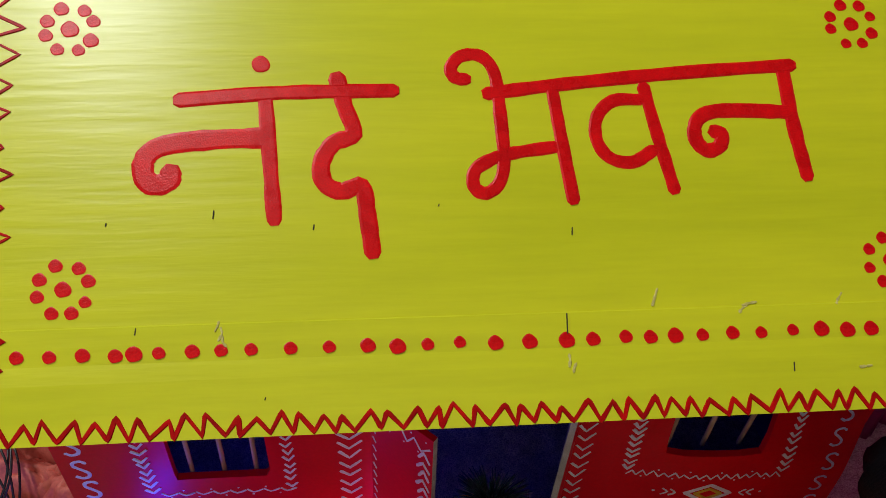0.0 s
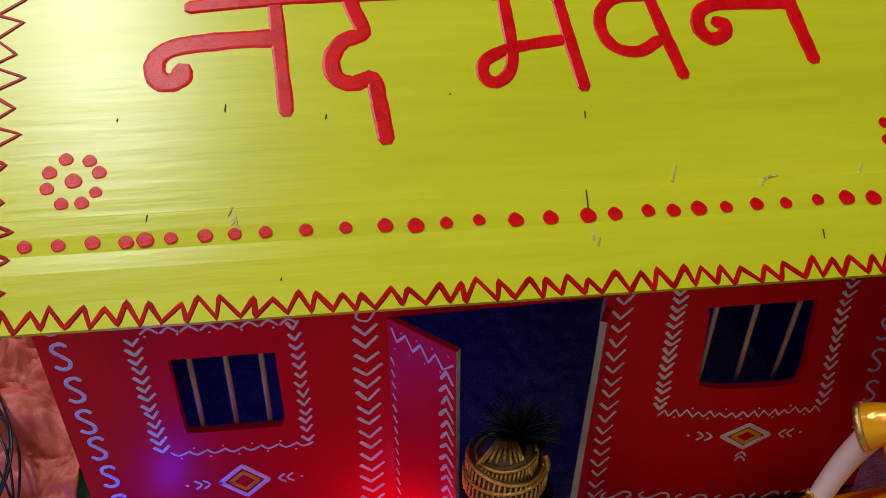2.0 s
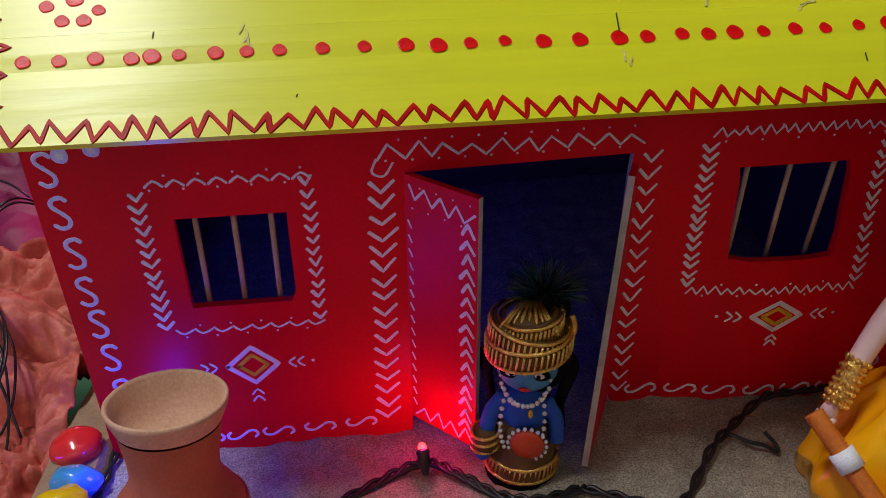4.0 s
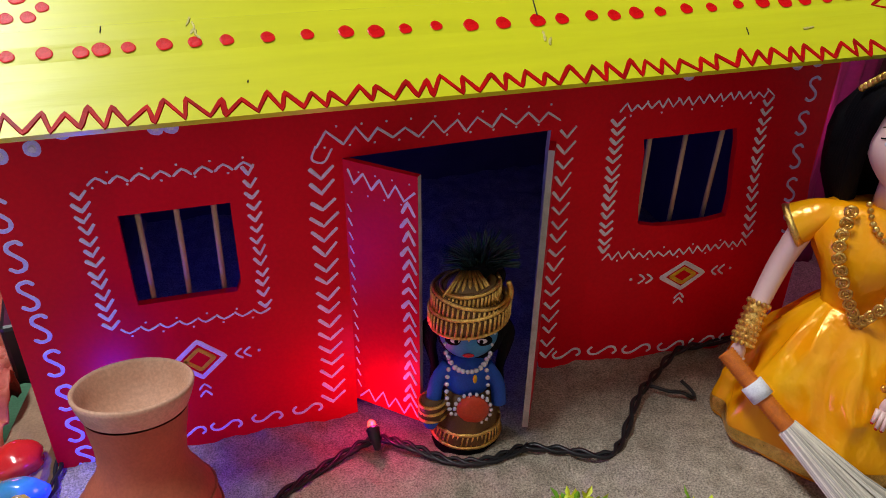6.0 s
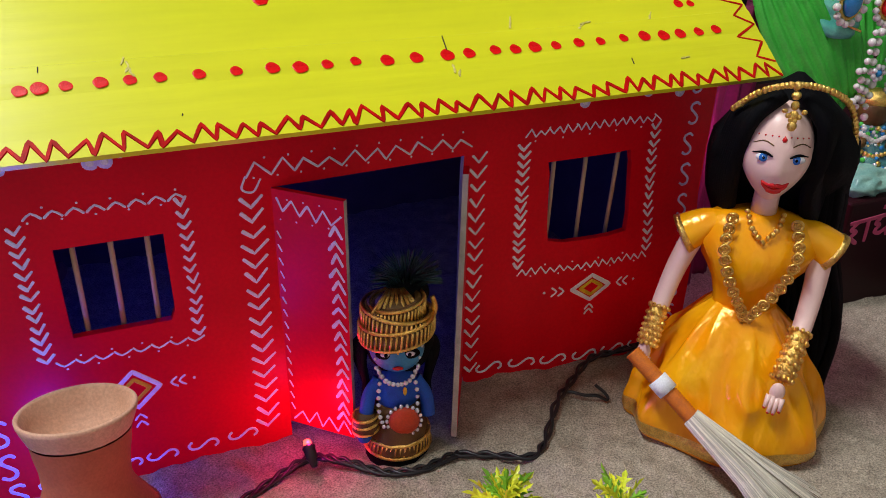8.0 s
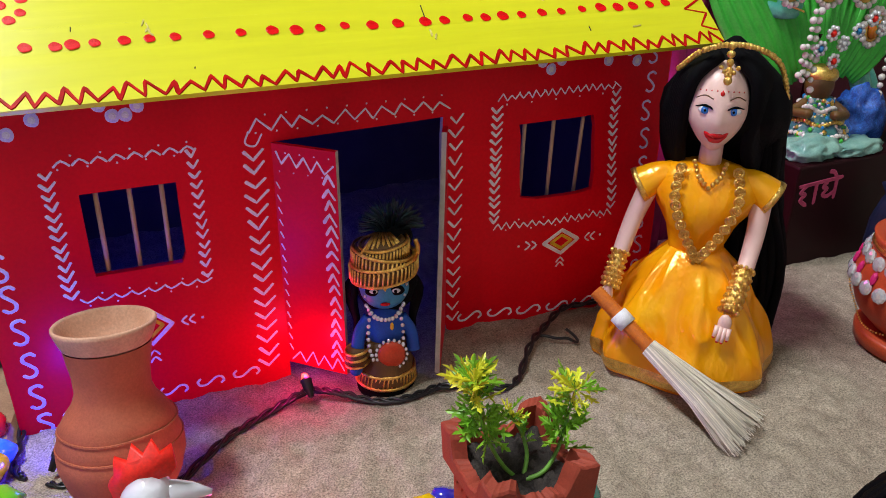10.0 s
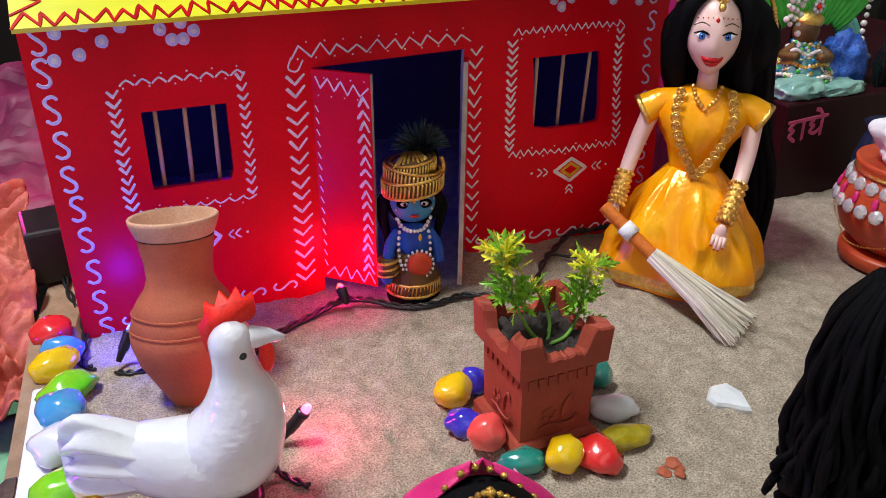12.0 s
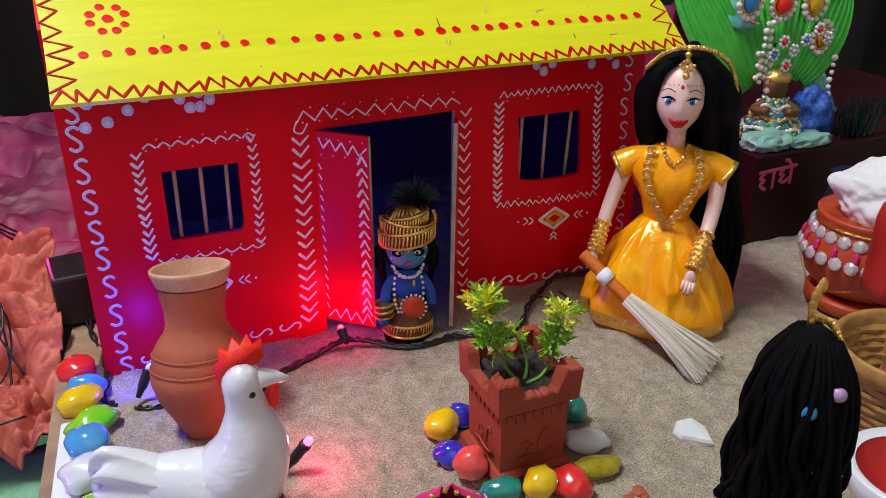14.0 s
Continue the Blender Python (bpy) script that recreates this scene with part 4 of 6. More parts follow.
M_PINKCLOTH = mat("hot_pink_cloth", (0.72, 0.02, 0.20), (0.55, 0.015, 0.14), 0.55, fine=1500)
M_PALEPINK = mat("pale_pink_cloth", (0.72, 0.36, 0.52), (0.62, 0.28, 0.44), 0.55, fine=1500)
M_REDVEIL = mat("sheer_red_cloth", (0.50, 0.02, 0.02), (0.34, 0.012, 0.012), 0.45, fine=1500)
M_PALE = mat("pale_doll_face", (0.72, 0.66, 0.58), (0.68, 0.62, 0.54), 0.45)
M_TAN = mat("tan_doll_face", (0.62, 0.34, 0.14), (0.56, 0.30, 0.12), 0.45)
M_BRISTLE = mat("pale_bristles", (0.80, 0.75, 0.66), (0.72, 0.66, 0.56), 0.4, scale=60, grain=0.05, island=0.35, bump=0)
M_THREAD = mat("orange_thread", (0.75, 0.20, 0.01), (0.60, 0.14, 0.01), 0.6, scale=400, fine=2500, bump=0.8)
M_COTTON = mat("white_cotton", (0.82, 0.83, 0.85), (0.76, 0.77, 0.80), 0.95, scale=200, fine=1500, bump=0.8)
M_KALASH = mat("orange_red_clay_paint", (0.52, 0.075, 0.022), (0.42, 0.05, 0.016), 0.4, scale=60, bump=0.15)
M_WICKER = mat("brown_bamboo", (0.46, 0.25, 0.07), (0.30, 0.15, 0.04), 0.5, scale=150, fine=1200, bump=0.4)
M_LEAFFABRIC = mat("green_fabric_leaf", (0.07, 0.58, 0.06), (0.04, 0.42, 0.04), 0.45, scale=60, bump=0.2)
M_TEAL = mat("teal_glitter_fabric", (0.06, 0.24, 0.20), (0.02, 0.08, 0.14), 0.35, scale=200, fine=2000, grain=0.4, bump=0.5)
M_TEALLEAF = mat("teal_satin_leaf", (0.16, 0.52, 0.38), (0.06, 0.34, 0.28), 0.3, scale=120, bump=0.2)
M_PALETEAL = mat("pale_teal_satin", (0.30, 0.52, 0.44), (0.16, 0.36, 0.32), 0.3, scale=80, bump=0.2)
M_BLUEGLITTER = mat("blue_glitter_cloth", (0.04, 0.16, 0.62), (0.02, 0.05, 0.30), 0.25, scale=250, fine=1800, grain=0.6, bump=0.8)
M_AMBER = mat("amber_stone", (0.72, 0.24, 0.01), (0.55, 0.16, 0.01), 0.12, coat=0.6, bump=0)
M_NAVY = mat("navy_cloth", (0.006, 0.010, 0.050), (0.003, 0.005, 0.026), 0.6, scale=60)
M_PEARL = mat("pearl", (0.78, 0.74, 0.70), (0.70, 0.66, 0.64), 0.2, coat=0.5, bump=0)
M_MAROONBOX = mat("dark_maroon_lacquer", (0.030, 0.003, 0.006), (0.02, 0.002, 0.004), 0.5, spec=0.2, scale=20)
M_PINKPAINT = mat("pink_lettering", (0.62, 0.08, 0.20), (0.48, 0.05, 0.15), 0.45, scale=200)
M_JEWELB = mat("blue_stone", (0.02, 0.26, 0.62), rough=0.1, coat=0.6, bump=0)
M_LILACBEAD = mat("lilac_bead", (0.50, 0.30, 0.55), rough=0.3, bump=0.2)


def oval(c, a, b, seg=24, wob=None):
    return [(c[0] + a * (wob(t) if wob else 1) * math.cos(t), c[1] + b * (wob(t) if wob else 1) * math.sin(t), c[2]) for t in (2 * math.pi * i / seg for i in range(seg))]


def garland(bm, path, r, n, mi):
    p = curve(path, 16)
    for k in range(n):
        q = p[int((len(p) - 1) * k / max(1, n - 1))]
        ball(bm, q, (r * random.uniform(0.85, 1.1), r * 0.75, r * random.uniform(0.85, 1.1)), mi, 8, 5)


def finish(name, bm, mats, m, label, category):
    ob = part(name, bm, mats, None, smooth=True)
    ob.matrix_world = m
    return tagged(ob, label, category)


def seated_doll():
    bm = bmesh.new()
    sk, ha, sa, go, li, eb, ew, br = range(8)
    # skirt with folds
    rings = []
    steps = [(0.0750, 0.0165, 0.02), (0.0690, 0.0230, 0.05), (0.0610, 0.0305, 0.08), (0.0480, 0.0400, 0.10), (0.0340, 0.0485, 0.09), (0.0200, 0.0555, 0.08), (0.0095, 0.0585, 0.06), (0.0035, 0.0580, 0.05), (0.0005, 0.0565, 0.05)]
    rnd_ = random.Random(21)
    pleats = [(6.2832 * (i + rnd_.uniform(-0.35, 0.35)) / 13, rnd_.uniform(-0.5, 0.5), rnd_.uniform(0.10, 0.24), rnd_.uniform(0.10, 0.24)) for i in range(13)]
    for z, r, fold in curve(steps, 9):
        def folds(t, z=z, fold=fold):
            down = 1 - z / 0.075
            k = noise.noise((math.cos(t) * 1.3, math.sin(t) * 1.3, z * 9 + 3))
            full = ease(-0.05, 0.30, down) * (1 - 0.45 * ease(0.75, 1.0, down))
            out = 1.2 * fold * k - 0.08 * full
            for at, curl, wide_, tall in pleats:
                off = (t - at - curl * down * (1 - 0.4 * down) + math.pi) % (2 * math.pi) - math.pi
                lean = off / (wide_ * (0.55 + 0.75 * down))
                out += 0.55 * tall * full * math.exp(-lean * lean * (4.0 if lean > 0 else 0.9))
            out += 0.085 * math.sin(math.pi * min(1.0, 0.1 + down)) * (0.7 - 2.6 * abs(noise.noise((math.cos(t) * 2.3 + z * 16, math.sin(t) * 2.3 - z * 22, z * 26))))
            knee = math.exp(-((t + math.pi / 2 - 0.62) / 0.42) ** 2) + math.exp(-((t + math.pi / 2 + 0.62) / 0.42) ** 2) if t < 1 else 0.0
            t2 = t - 2 * math.pi
            knee += math.exp(-((t2 + math.pi / 2 - 0.62) / 0.42) ** 2) + math.exp(-((t2 + math.pi / 2 + 0.62) / 0.42) ** 2)
            return 1 + out + 0.10 * knee * math.sin(math.pi * down)
        rings.append(oval((0, 0, z), r, r * 0.88, 200, folds))
    loft(bm, rings, sa)
    for f in bm.faces:
        if all(0.0030 < v.co.z < 0.0115 for v in f.verts):
            f.material_index = go
    # bodice
    loft(bm, [oval((0, y, z), a, b, 28, lambda t: 1 + 0.03 * math.sin(6 * t + z * 160) + 0.10 * (1 - 2.2 * abs(noise.noise((1.6 * math.cos(t) + z * 25, 1.6 * math.sin(t), z * 45))))) for z, a, b, y in ((0.071, 0.0160, 0.0128, 0), (0.077, 0.0158, 0.0128, 0), (0.088, 0.0188, 0.0150, -0.001), (0.099, 0.0248, 0.0182, -0.002), (0.109, 0.0280, 0.0172, -0.001), (0.117, 0.0300, 0.0140, 0.001), (0.1225, 0.0265, 0.0112, 0.002), (0.1265, 0.0120, 0.0090, 0.002))], sa)
    for s in (-1, 1):
        cap = curve([(s * 0.015, 0.001, 0.1190), (s * 0.027, 0.0, 0.1165), (s * 0.0385, -0.001, 0.1095)], 5)
        tube(bm, cap, [0.0050 + 0.0058 * (i / 10) ** 0.8 for i in range(11)], 22, sa, 0.85)
        tube(bm, [cap[-2] + (cap[-1] - cap[-2]) * 0.1, cap[-1] + (cap[-1] - cap[-2]) * 0.35], [0.0107, 0.0112], 22, go, 0.85)
    # arms, cuffs, fingers
    for path, hand_to in (([(-0.033, -0.001, 0.109), (-0.040, -0.004, 0.088), (-0.046, -0.014, 0.066), (-0.049, -0.022, 0.052)], (-0.052, -0.027, 0.041)),
                          ([(0.033, -0.001, 0.108), (0.032, -0.008, 0.088), (0.027, -0.024, 0.068), (0.021, -0.038, 0.053)], (0.018, -0.046, 0.038))):
        p = curve(path, 5)
        tube(bm, p, [0.0062 - 0.0022 * i / len(p) for i in range(len(p))], 14, sk)
        tube(bm, p[-7:], 0.0051, 12, go)
        for q in range(7):
            c = p[-7 + q]
            d0 = (p[-1] - p[-7]).normalized()
            e1 = d0.orthogonal().normalized()
            e2 = d0.cross(e1)
            for m_ in range(11):
                t_ = 6.2832 * (m_ + 0.5 * (q % 2)) / 11
                ball(bm, c + (e1 * math.cos(t_) + e2 * math.sin(t_)) * 0.0052, 0.0014 * random.uniform(0.8, 1.2), go, 6, 4)
        w, h_ = Vector(path[-1]), Vector(hand_to)
        d = (h_ - w).normalized()
        side = d.cross(Vector((0, -1, 0.2))).normalized()
        ball(bm, w.lerp(h_, 0.42), (0.0040, 0.0026, 0.0058), sk, 12, 8)
        for f in range(4):
            a = w.lerp(h_, 0.55) + side * (f - 1.5) * 0.0022
            b = h_ + side * (f - 1.5) * 0.0026 + d * (0.001 if f in (1, 2) else -0.001)
            tube(bm, [a, b], [0.0017, 0.0010], 6, sk)
            ball(bm, b, 0.0010, li, 6, 4)
    # neck, head, hair
    tube(bm, [(0, 0.002, 0.124), (0, 0.001, 0.145)], [0.0068, 0.0062], 14, sk)
    below = set(bm.verts)
    zc = 0.1640
    R = (0.0158, 0.0188, 0.0226)

    def wide(z):
        t = max(0.0, (zc - z) / R[2])
        return 1 - 0.40 * t ** 1.7

    def face_y(x, z):
        k = max(0.02, 1 - (x / (R[0] * wide(z))) ** 2 - ((z - zc) / R[2]) ** 2)
        return -0.003 - R[1] * math.sqrt(k)

    made = bmesh.ops.create_uvsphere(bm, u_segments=48, v_segments=36, radius=1)
    for v in made["verts"]:
        x, y, z = v.co
        z = zc + R[2] * z
        x, y = R[0] * x * wide(z), -0.003 + R[1] * y
        if y < -0.008:
            y -= 0.0014 * math.exp(-(x / 0.0018) ** 2 - ((z - 0.1588) / 0.0026) ** 2) + 0.0010 * math.exp(-(x / 0.0016) ** 2 - ((z - 0.1635) / 0.0040) ** 2)
            y += 0.0010 * (math.exp(-((abs(x) - 0.0070) / 0.0036) ** 2 - ((z - 0.1655) / 0.0026) ** 2))
            y -= 0.0011 * math.exp(-(x / 0.0045) ** 2 - ((z - 0.1455) / 0.0028) ** 2)
        v.co = Vector((x - 0.001, y, z))
    for f in {f for w in made["verts"] for f in w.link_faces}:
        f.material_index = sk

    def on_face(x, z, out=0.0):
        return Vector((x - 0.001, face_y(x, z) - out, z))
    for s in (-1, 1):
        x, z = s * 0.0070, 0.1655
        c = on_face(x, z, -0.0010)
        ball(bm, c, (0.0036, 0.0013, 0.0019), ew, 16, 10)
        ball(bm, c + Vector((-0.0003, -0.0006, 0)), (0.0021, 0.0010, 0.0020), eb, 14, 10)
        ball(bm, c + Vector((-0.0003, -0.0012, 0)), (0.0009, 0.0005, 0.0009), ha, 10, 8)
        # white dot as a painted highlight on the eye
        ball(bm, c + Vector((-0.0009, -0.0016, 0.0007)), 0.0003, ew, 6, 4)
        tube(bm, curve([on_face(x - s * 0.0034, z + 0.0011, 0.0001), on_face(x, z + 0.0023, 0.0003), on_face(x + s * 0.0048, z + 0.0009, 0.0002)], 5), [0.0003, 0.0005, 0.0005, 0.0006, 0.0006, 0.0007, 0.0007, 0.0006, 0.0004, 0.0003], 6, ha)
        tube(bm, curve([on_face(x - s * 0.0030, 0.1712, 0.0), on_face(x + s * 0.0010, 0.1724, 0.0), on_face(x + s * 0.0050, 0.1702, 0.0)], 5), 0.00032, 5, br)
    up_lip = [on_face(x, z, 0.0002) for x, z in ((-0.0060, 0.1545), (-0.0032, 0.1531), (-0.0011, 0.1533), (0, 0.1527), (0.0011, 0.1533), (0.0032, 0.1531), (0.0060, 0.1545))]
    tube(bm, curve(up_lip, 3), [0.0003] + [0.0008] * 4 + [0.0011] * 10 + [0.0008] * 3 + [0.0003], 8, li)
    low_lip = [on_face(x, z, 0.0003) for x, z in ((-0.0055, 0.1540), (-0.0032, 0.1513), (0, 0.1502), (0.0032, 0.1513), (0.0055, 0.1540))]
    tube(bm, curve(low_lip, 4), [0.0003] + [0.0009] * 4 + [0.0014] * 7 + [0.0009] * 4 + [0.0003], 8, li)
    ball(bm, on_face(0, 0.1460), 0.0005, li, 6, 4)
    ball(bm, on_face(0, 0.1740), (0.0011, 0.0008, 0.0013), li, 8, 6)
    for k in range(9):
        a = (k - 4) / 4
        ball(bm, on_face(0.0105 * a, 0.1752 - 0.0010 * a * a), 0.00042, li, 6, 4)
    # hair: a cap with a side part and long locks
    rings = []
    for k in range(13):
        t = k / 12
        z = 0.196 - 0.115 * t
        w = 0.002 + 0.0315 * math.sin(min(1.0, t * 3.2) * math.pi / 2) + 0.002 * t
        d = 0.002 + 0.023 * math.sin(min(1.0, t * 3.0) * math.pi / 2) - 0.010 * ease(0.3, 0.9, t)
        rings.append(oval((0.004 + 0.014 * ease(0.3, 1, t), 0.011 + 0.028 * ease(0.28, 0.6, t), z), w, d, 36, lambda q: 1 + 0.03 * math.sin(13 * q) + 0.02 * math.sin(29 * q + z * 90)))
    loft(bm, rings, ha)
    for s in (-1, 1):
        for k in range(9):
            o = k * 0.0028
            tube(bm, curve([(s * (0.004 + 0.2 * o), -0.008 + 0.3 * o, 0.1905 - 0.15 * o), (s * (0.0150 + 0.2 * o), -0.0125 + 0.55 * o, 0.1800), (s * (0.0180 + 0.25 * o), -0.008 + 0.55 * o, 0.163), (s * (0.0175 + 0.3 * o), 0.000 + 0.5 * o, 0.143), (s * 0.020 + 0.006, 0.012 + 0.4 * o, 0.118)], 5), 0.0037, 7, ha)
    for k in range(26):
        q = k / 25
        x0, x1 = 0.006 + 0.030 * q, 0.024 + 0.034 * q + random.uniform(-0.003, 0.003)
        y = 0.020 + random.uniform(-0.006, 0.008)
        tube(bm, curve([(x0, y, 0.150), (x0 + 0.008, y + 0.006, 0.105), (x1, y + 0.008, 0.055), (x1 + random.uniform(-0.004, 0.006), y + 0.006, random.uniform(0.006, 0.022))], 5), 0.0033, 6, ha)
    # jewellery
    garland(bm, [(-0.0235, -0.006, 0.1820), (-0.0135, -0.0135, 0.1925), (0.0, -0.0145, 0.1965), (0.014, -0.012, 0.1945), (0.026, -0.002, 0.186), (0.033, 0.006, 0.170), (0.034, 0.010, 0.160)], 0.0016, 46, go)
    garland(bm, [(0, -0.0145, 0.196), (0, -0.0195, 0.189), (0, -0.0225, 0.181)], 0.0022, 5, go)
    garland(bm, [(-0.004, -0.0215, 0.187), (0.0, -0.022, 0.183), (0.004, -0.0215, 0.187)], 0.0012, 6, go)
    for v in bm.verts:
        if v not in below and v.co.z > 0.10:
            k = ease(0.10, 0.135, v.co.z)
            v.co.x += 0.09 * k * (v.co.x + 0.001)
            v.co.z += k * (0.09 * (v.co.z - 0.1415) - 0.0058)
    for s in (-1, 1):
        chain = curve([(s * 0.0160, -0.0100, 0.1255), (s * 0.0180, -0.0190, 0.1120), (s * 0.0125, -0.0225, 0.0960), (s * 0.004, -0.0200, 0.0800), (0, -0.0175, 0.0730)], 12)
        for k in range(13):
            c = chain[int((len(chain) - 1) * k / 12)]
            for rad, thick in ((0.0026, 0.00075), (0.0012, 0.00055)):
                tube(bm, [c + Vector((rad * math.cos(q), -0.0006 + 0.0006 * math.sin(3 * q + k), rad * math.sin(q))) for q in (6.2832 * n_ / 12 for n_ in range(13))], thick, 5, go)
            ball(bm, c, 0.0008, go, 6, 4)
        garland(bm, [(s * 0.009, -0.0075, 0.1290), (s * 0.006, -0.0135, 0.1225), (0, -0.0165, 0.1170)], 0.0016, 7, go)
    finish("seated_doll", bm, [M_SKIN, M_HAIR, M_SATIN, M_GOLD, M_LIP, M_EYEB, M_EYEW, M_OLIVE], pose(0.3775, -0.0785, 0.0, 0, 0, -37) @ Matrix.Diagonal((0.95, 0.95, 1, 1)), "seated fashion doll in an orange satin dress with gold trim", "doll")


seated_doll()


def blue_doll():
    bm = bmesh.new()
    fa, bl, go, ol, ha, di, ge, pl, li, ew, ye = range(11)
    lathe(bm, [(0.0165, -0.003), (0.0175, 0.000), (0.0165, 0.005), (0.013, 0.006)], 24, mi=ha)
    lathe(bm, [(0.0165, 0.004), (0.0172, 0.008), (0.0160, 0.014), (0.0138, 0.022), (0.0120, 0.030)], 28, mi=ol, wob=lambda a, z: 1 + 0.03 * math.sin(9 * a))
    for z, r in ((0.0055, 0.0176), (0.0125, 0.0168)):
        tube(bm, [(r * math.cos(a), r * 0.95 * math.sin(a), z) for a in (6.2832 * i / 30 for i in range(31))], 0.0010, 6, go)
    for i in range(44):
        a = 6.2832 * i / 44
        tube(bm, [(0.0174 * math.cos(a), 0.0167 * math.sin(a), 0.006), (0.0170 * math.cos(a + 0.06), 0.0163 * math.sin(a + 0.06), 0.012)], 0.0006, 4, go)
    ball(bm, (0, 0, 0.036), (0.0118, 0.0098, 0.0125), bl, 20, 14)
    tube(bm, curve([(-0.009, -0.001, 0.042), (-0.0145, -0.004, 0.035), (-0.0165, -0.008, 0.026)], 5), 0.0038, 10, bl)
    tube(bm, curve([(0.009, -0.001, 0.042), (0.0145, -0.003, 0.034), (0.0160, -0.006, 0.024)], 5), 0.0036, 10, bl)
    tube(bm, [(-0.0160, -0.007, 0.0275), (-0.0172, -0.010, 0.0190)], [0.0062, 0.0068], 14, ol)
    for z in (0.0275, 0.0235, 0.0195):
        tube(bm, [(-0.0165 + 0.0066 * math.cos(a), -0.0085 + 0.0066 * math.sin(a), z + 0.001 * math.cos(a)) for a in (6.2832 * i / 20 for i in range(21))], 0.0009, 5, go)
    ball(bm, (-0.0175, -0.0105, 0.0165), 0.0040, bl, 10, 8)
    ball(bm, (0.003, -0.0125, 0.0255), (0.0080, 0.0030, 0.0078), di, 20, 12)
    for i in range(18):
        a = 6.2832 * i / 18
        ball(bm, (0.003 + 0.0088 * math.cos(a), -0.0125, 0.0255 + 0.0086 * math.sin(a)), 0.0011, ge, 7, 5)
    for s in (-1, 1):
        garland(bm, [(s * 0.0085, -0.0065, 0.0475), (s * 0.0098, -0.0100, 0.039), (s * 0.0095, -0.0120, 0.030), (s * 0.0075, -0.0130, 0.023)], 0.0012, 9, ge)
    garland(bm, [(-0.0105, -0.0050, 0.0515), (-0.006, -0.0105, 0.0475), (0, -0.0120, 0.0463), (0.006, -0.0105, 0.0475), (0.0105, -0.0050, 0.0515)], 0.0014, 13, ge)
    ball(bm, (0.0035, -0.0115, 0.0420), (0.0011, 0.0008, 0.0024), ye, 8, 6)
    ball(bm, (0, 0, 0.0610), (0.0142, 0.0128, 0.0130), fa, 24, 18)
    ball(bm, (0.0015, 0.0055, 0.0600), (0.0178, 0.0120, 0.0180), ha, 20, 14)
    for k in range(16):
        s = -1 if k % 2 else 1
        tube(bm, curve([(s * 0.014, 0.004, 0.066), (s * (0.017 + 0.0003 * k), 0.002 + 0.0007 * k, 0.052), (s * 0.016, 0.006, 0.036), (s * 0.0175, 0.006, 0.022)], 4), 0.0022, 6, ha)
    for s in (-1, 1):
        ball(bm, (s * 0.0062, -0.0112, 0.0630), (0.0048, 0.0012, 0.0030), ha, 12, 8)
        ball(bm, (s * 0.0062, -0.0122, 0.0632), (0.0024, 0.0008, 0.0013), ew, 10, 6)
        ball(bm, (s * 0.0058, -0.0129, 0.0632), (0.0010, 0.0005, 0.0010), ha, 8, 6)
        for k in range(3):
            ball(bm, (s * (0.0122 - 0.0012 * k), -0.0070 - 0.0012 * k, 0.0640 - 0.0055 * k), 0.0008, ew, 6, 5)
    ball(bm, (0, -0.0130, 0.0560), (0.0028, 0.0009, 0.0010), li, 8, 6)
    tube(bm, [(-0.0024, -0.0120, 0.0688), (0, -0.0134, 0.0645), (0.0024, -0.0120, 0.0688)], 0.0011, 6, ye)
    # turban in two twisted bands
    for z, r, tilt in ((0.0720, 0.0156, 0.13), (0.0768, 0.0142, -0.16), (0.0808, 0.0108, 0.16)):
        rings = []
        for i in range(40):
            a = 6.2832 * i / 40
            c = Vector((r * math.cos(a), r * 0.92 * math.sin(a), z + tilt * r * math.cos(a)))
            d = Vector((math.cos(a), math.sin(a), 0))
            rings.append([c + d * 0.0032 * math.cos(q) + Vector((0, 0, 0.0050 * math.sin(q))) for q in (6.2832 * j / 8 for j in range(8))])
        rings.append(rings[0])
        loft(bm, rings, ol, caps=False)
        for i in range(46):
            a = 6.2832 * i / 46
            k = r + 0.0034
            c = Vector((k * math.cos(a), k * 0.92 * math.sin(a), z + tilt * r * math.cos(a)))
            tube(bm, [c + Vector((0, 0, -0.0036)), c + Vector((-0.0008 * math.sin(a), 0.0008 * math.cos(a), 0.0036))], 0.0007, 4, go)
        for dz in (-0.0044, 0.0044):
            tube(bm, [((r + 0.0026) * math.cos(a), (r + 0.0026) * 0.92 * math.sin(a), z + dz + tilt * r * math.cos(a)) for a in (6.2832 * i / 36 for i in range(37))], 0.0009, 5, go)
    ball(bm, (0, 0, 0.0765), (0.0142, 0.0130, 0.0112), ol, 20, 12)
    for k in range(9):
        a = -1.2 + 0.3 * k
        tube(bm, curve([(0.0135 * math.sin(a), -0.0090, 0.0822), (0.008 * math.sin(a), -0.004, 0.0874), (0.004 * math.sin(a), 0.004, 0.0882)], 4), 0.0008, 5, go)
    ball(bm, (0.006, 0.009, 0.0835), (0.0110, 0.0065, 0.0090), ha, 14, 10)
    for k in range(190):
        a, b = random.uniform(-1.35, 1.35), random.uniform(-0.9, 0.9)
        root = Vector((0.005, 0.009, 0.082))
        tip = root + Vector((math.sin(a) * 0.019, b * 0.012, 0.005 + 0.019 * math.cos(a) * random.uniform(0.5, 1.0)))
        tube(bm, [root, root.lerp(tip, 0.6) + Vector((0, 0, 0.003)), tip], [0.0005, 0.0004, 0.00018], 4, pl)
    tube(bm, curve([(0.017, 0.0, 0.072), (0.019, 0.0, 0.080), (0.0175, 0.0, 0.086)], 5), 0.0014, 6, go)
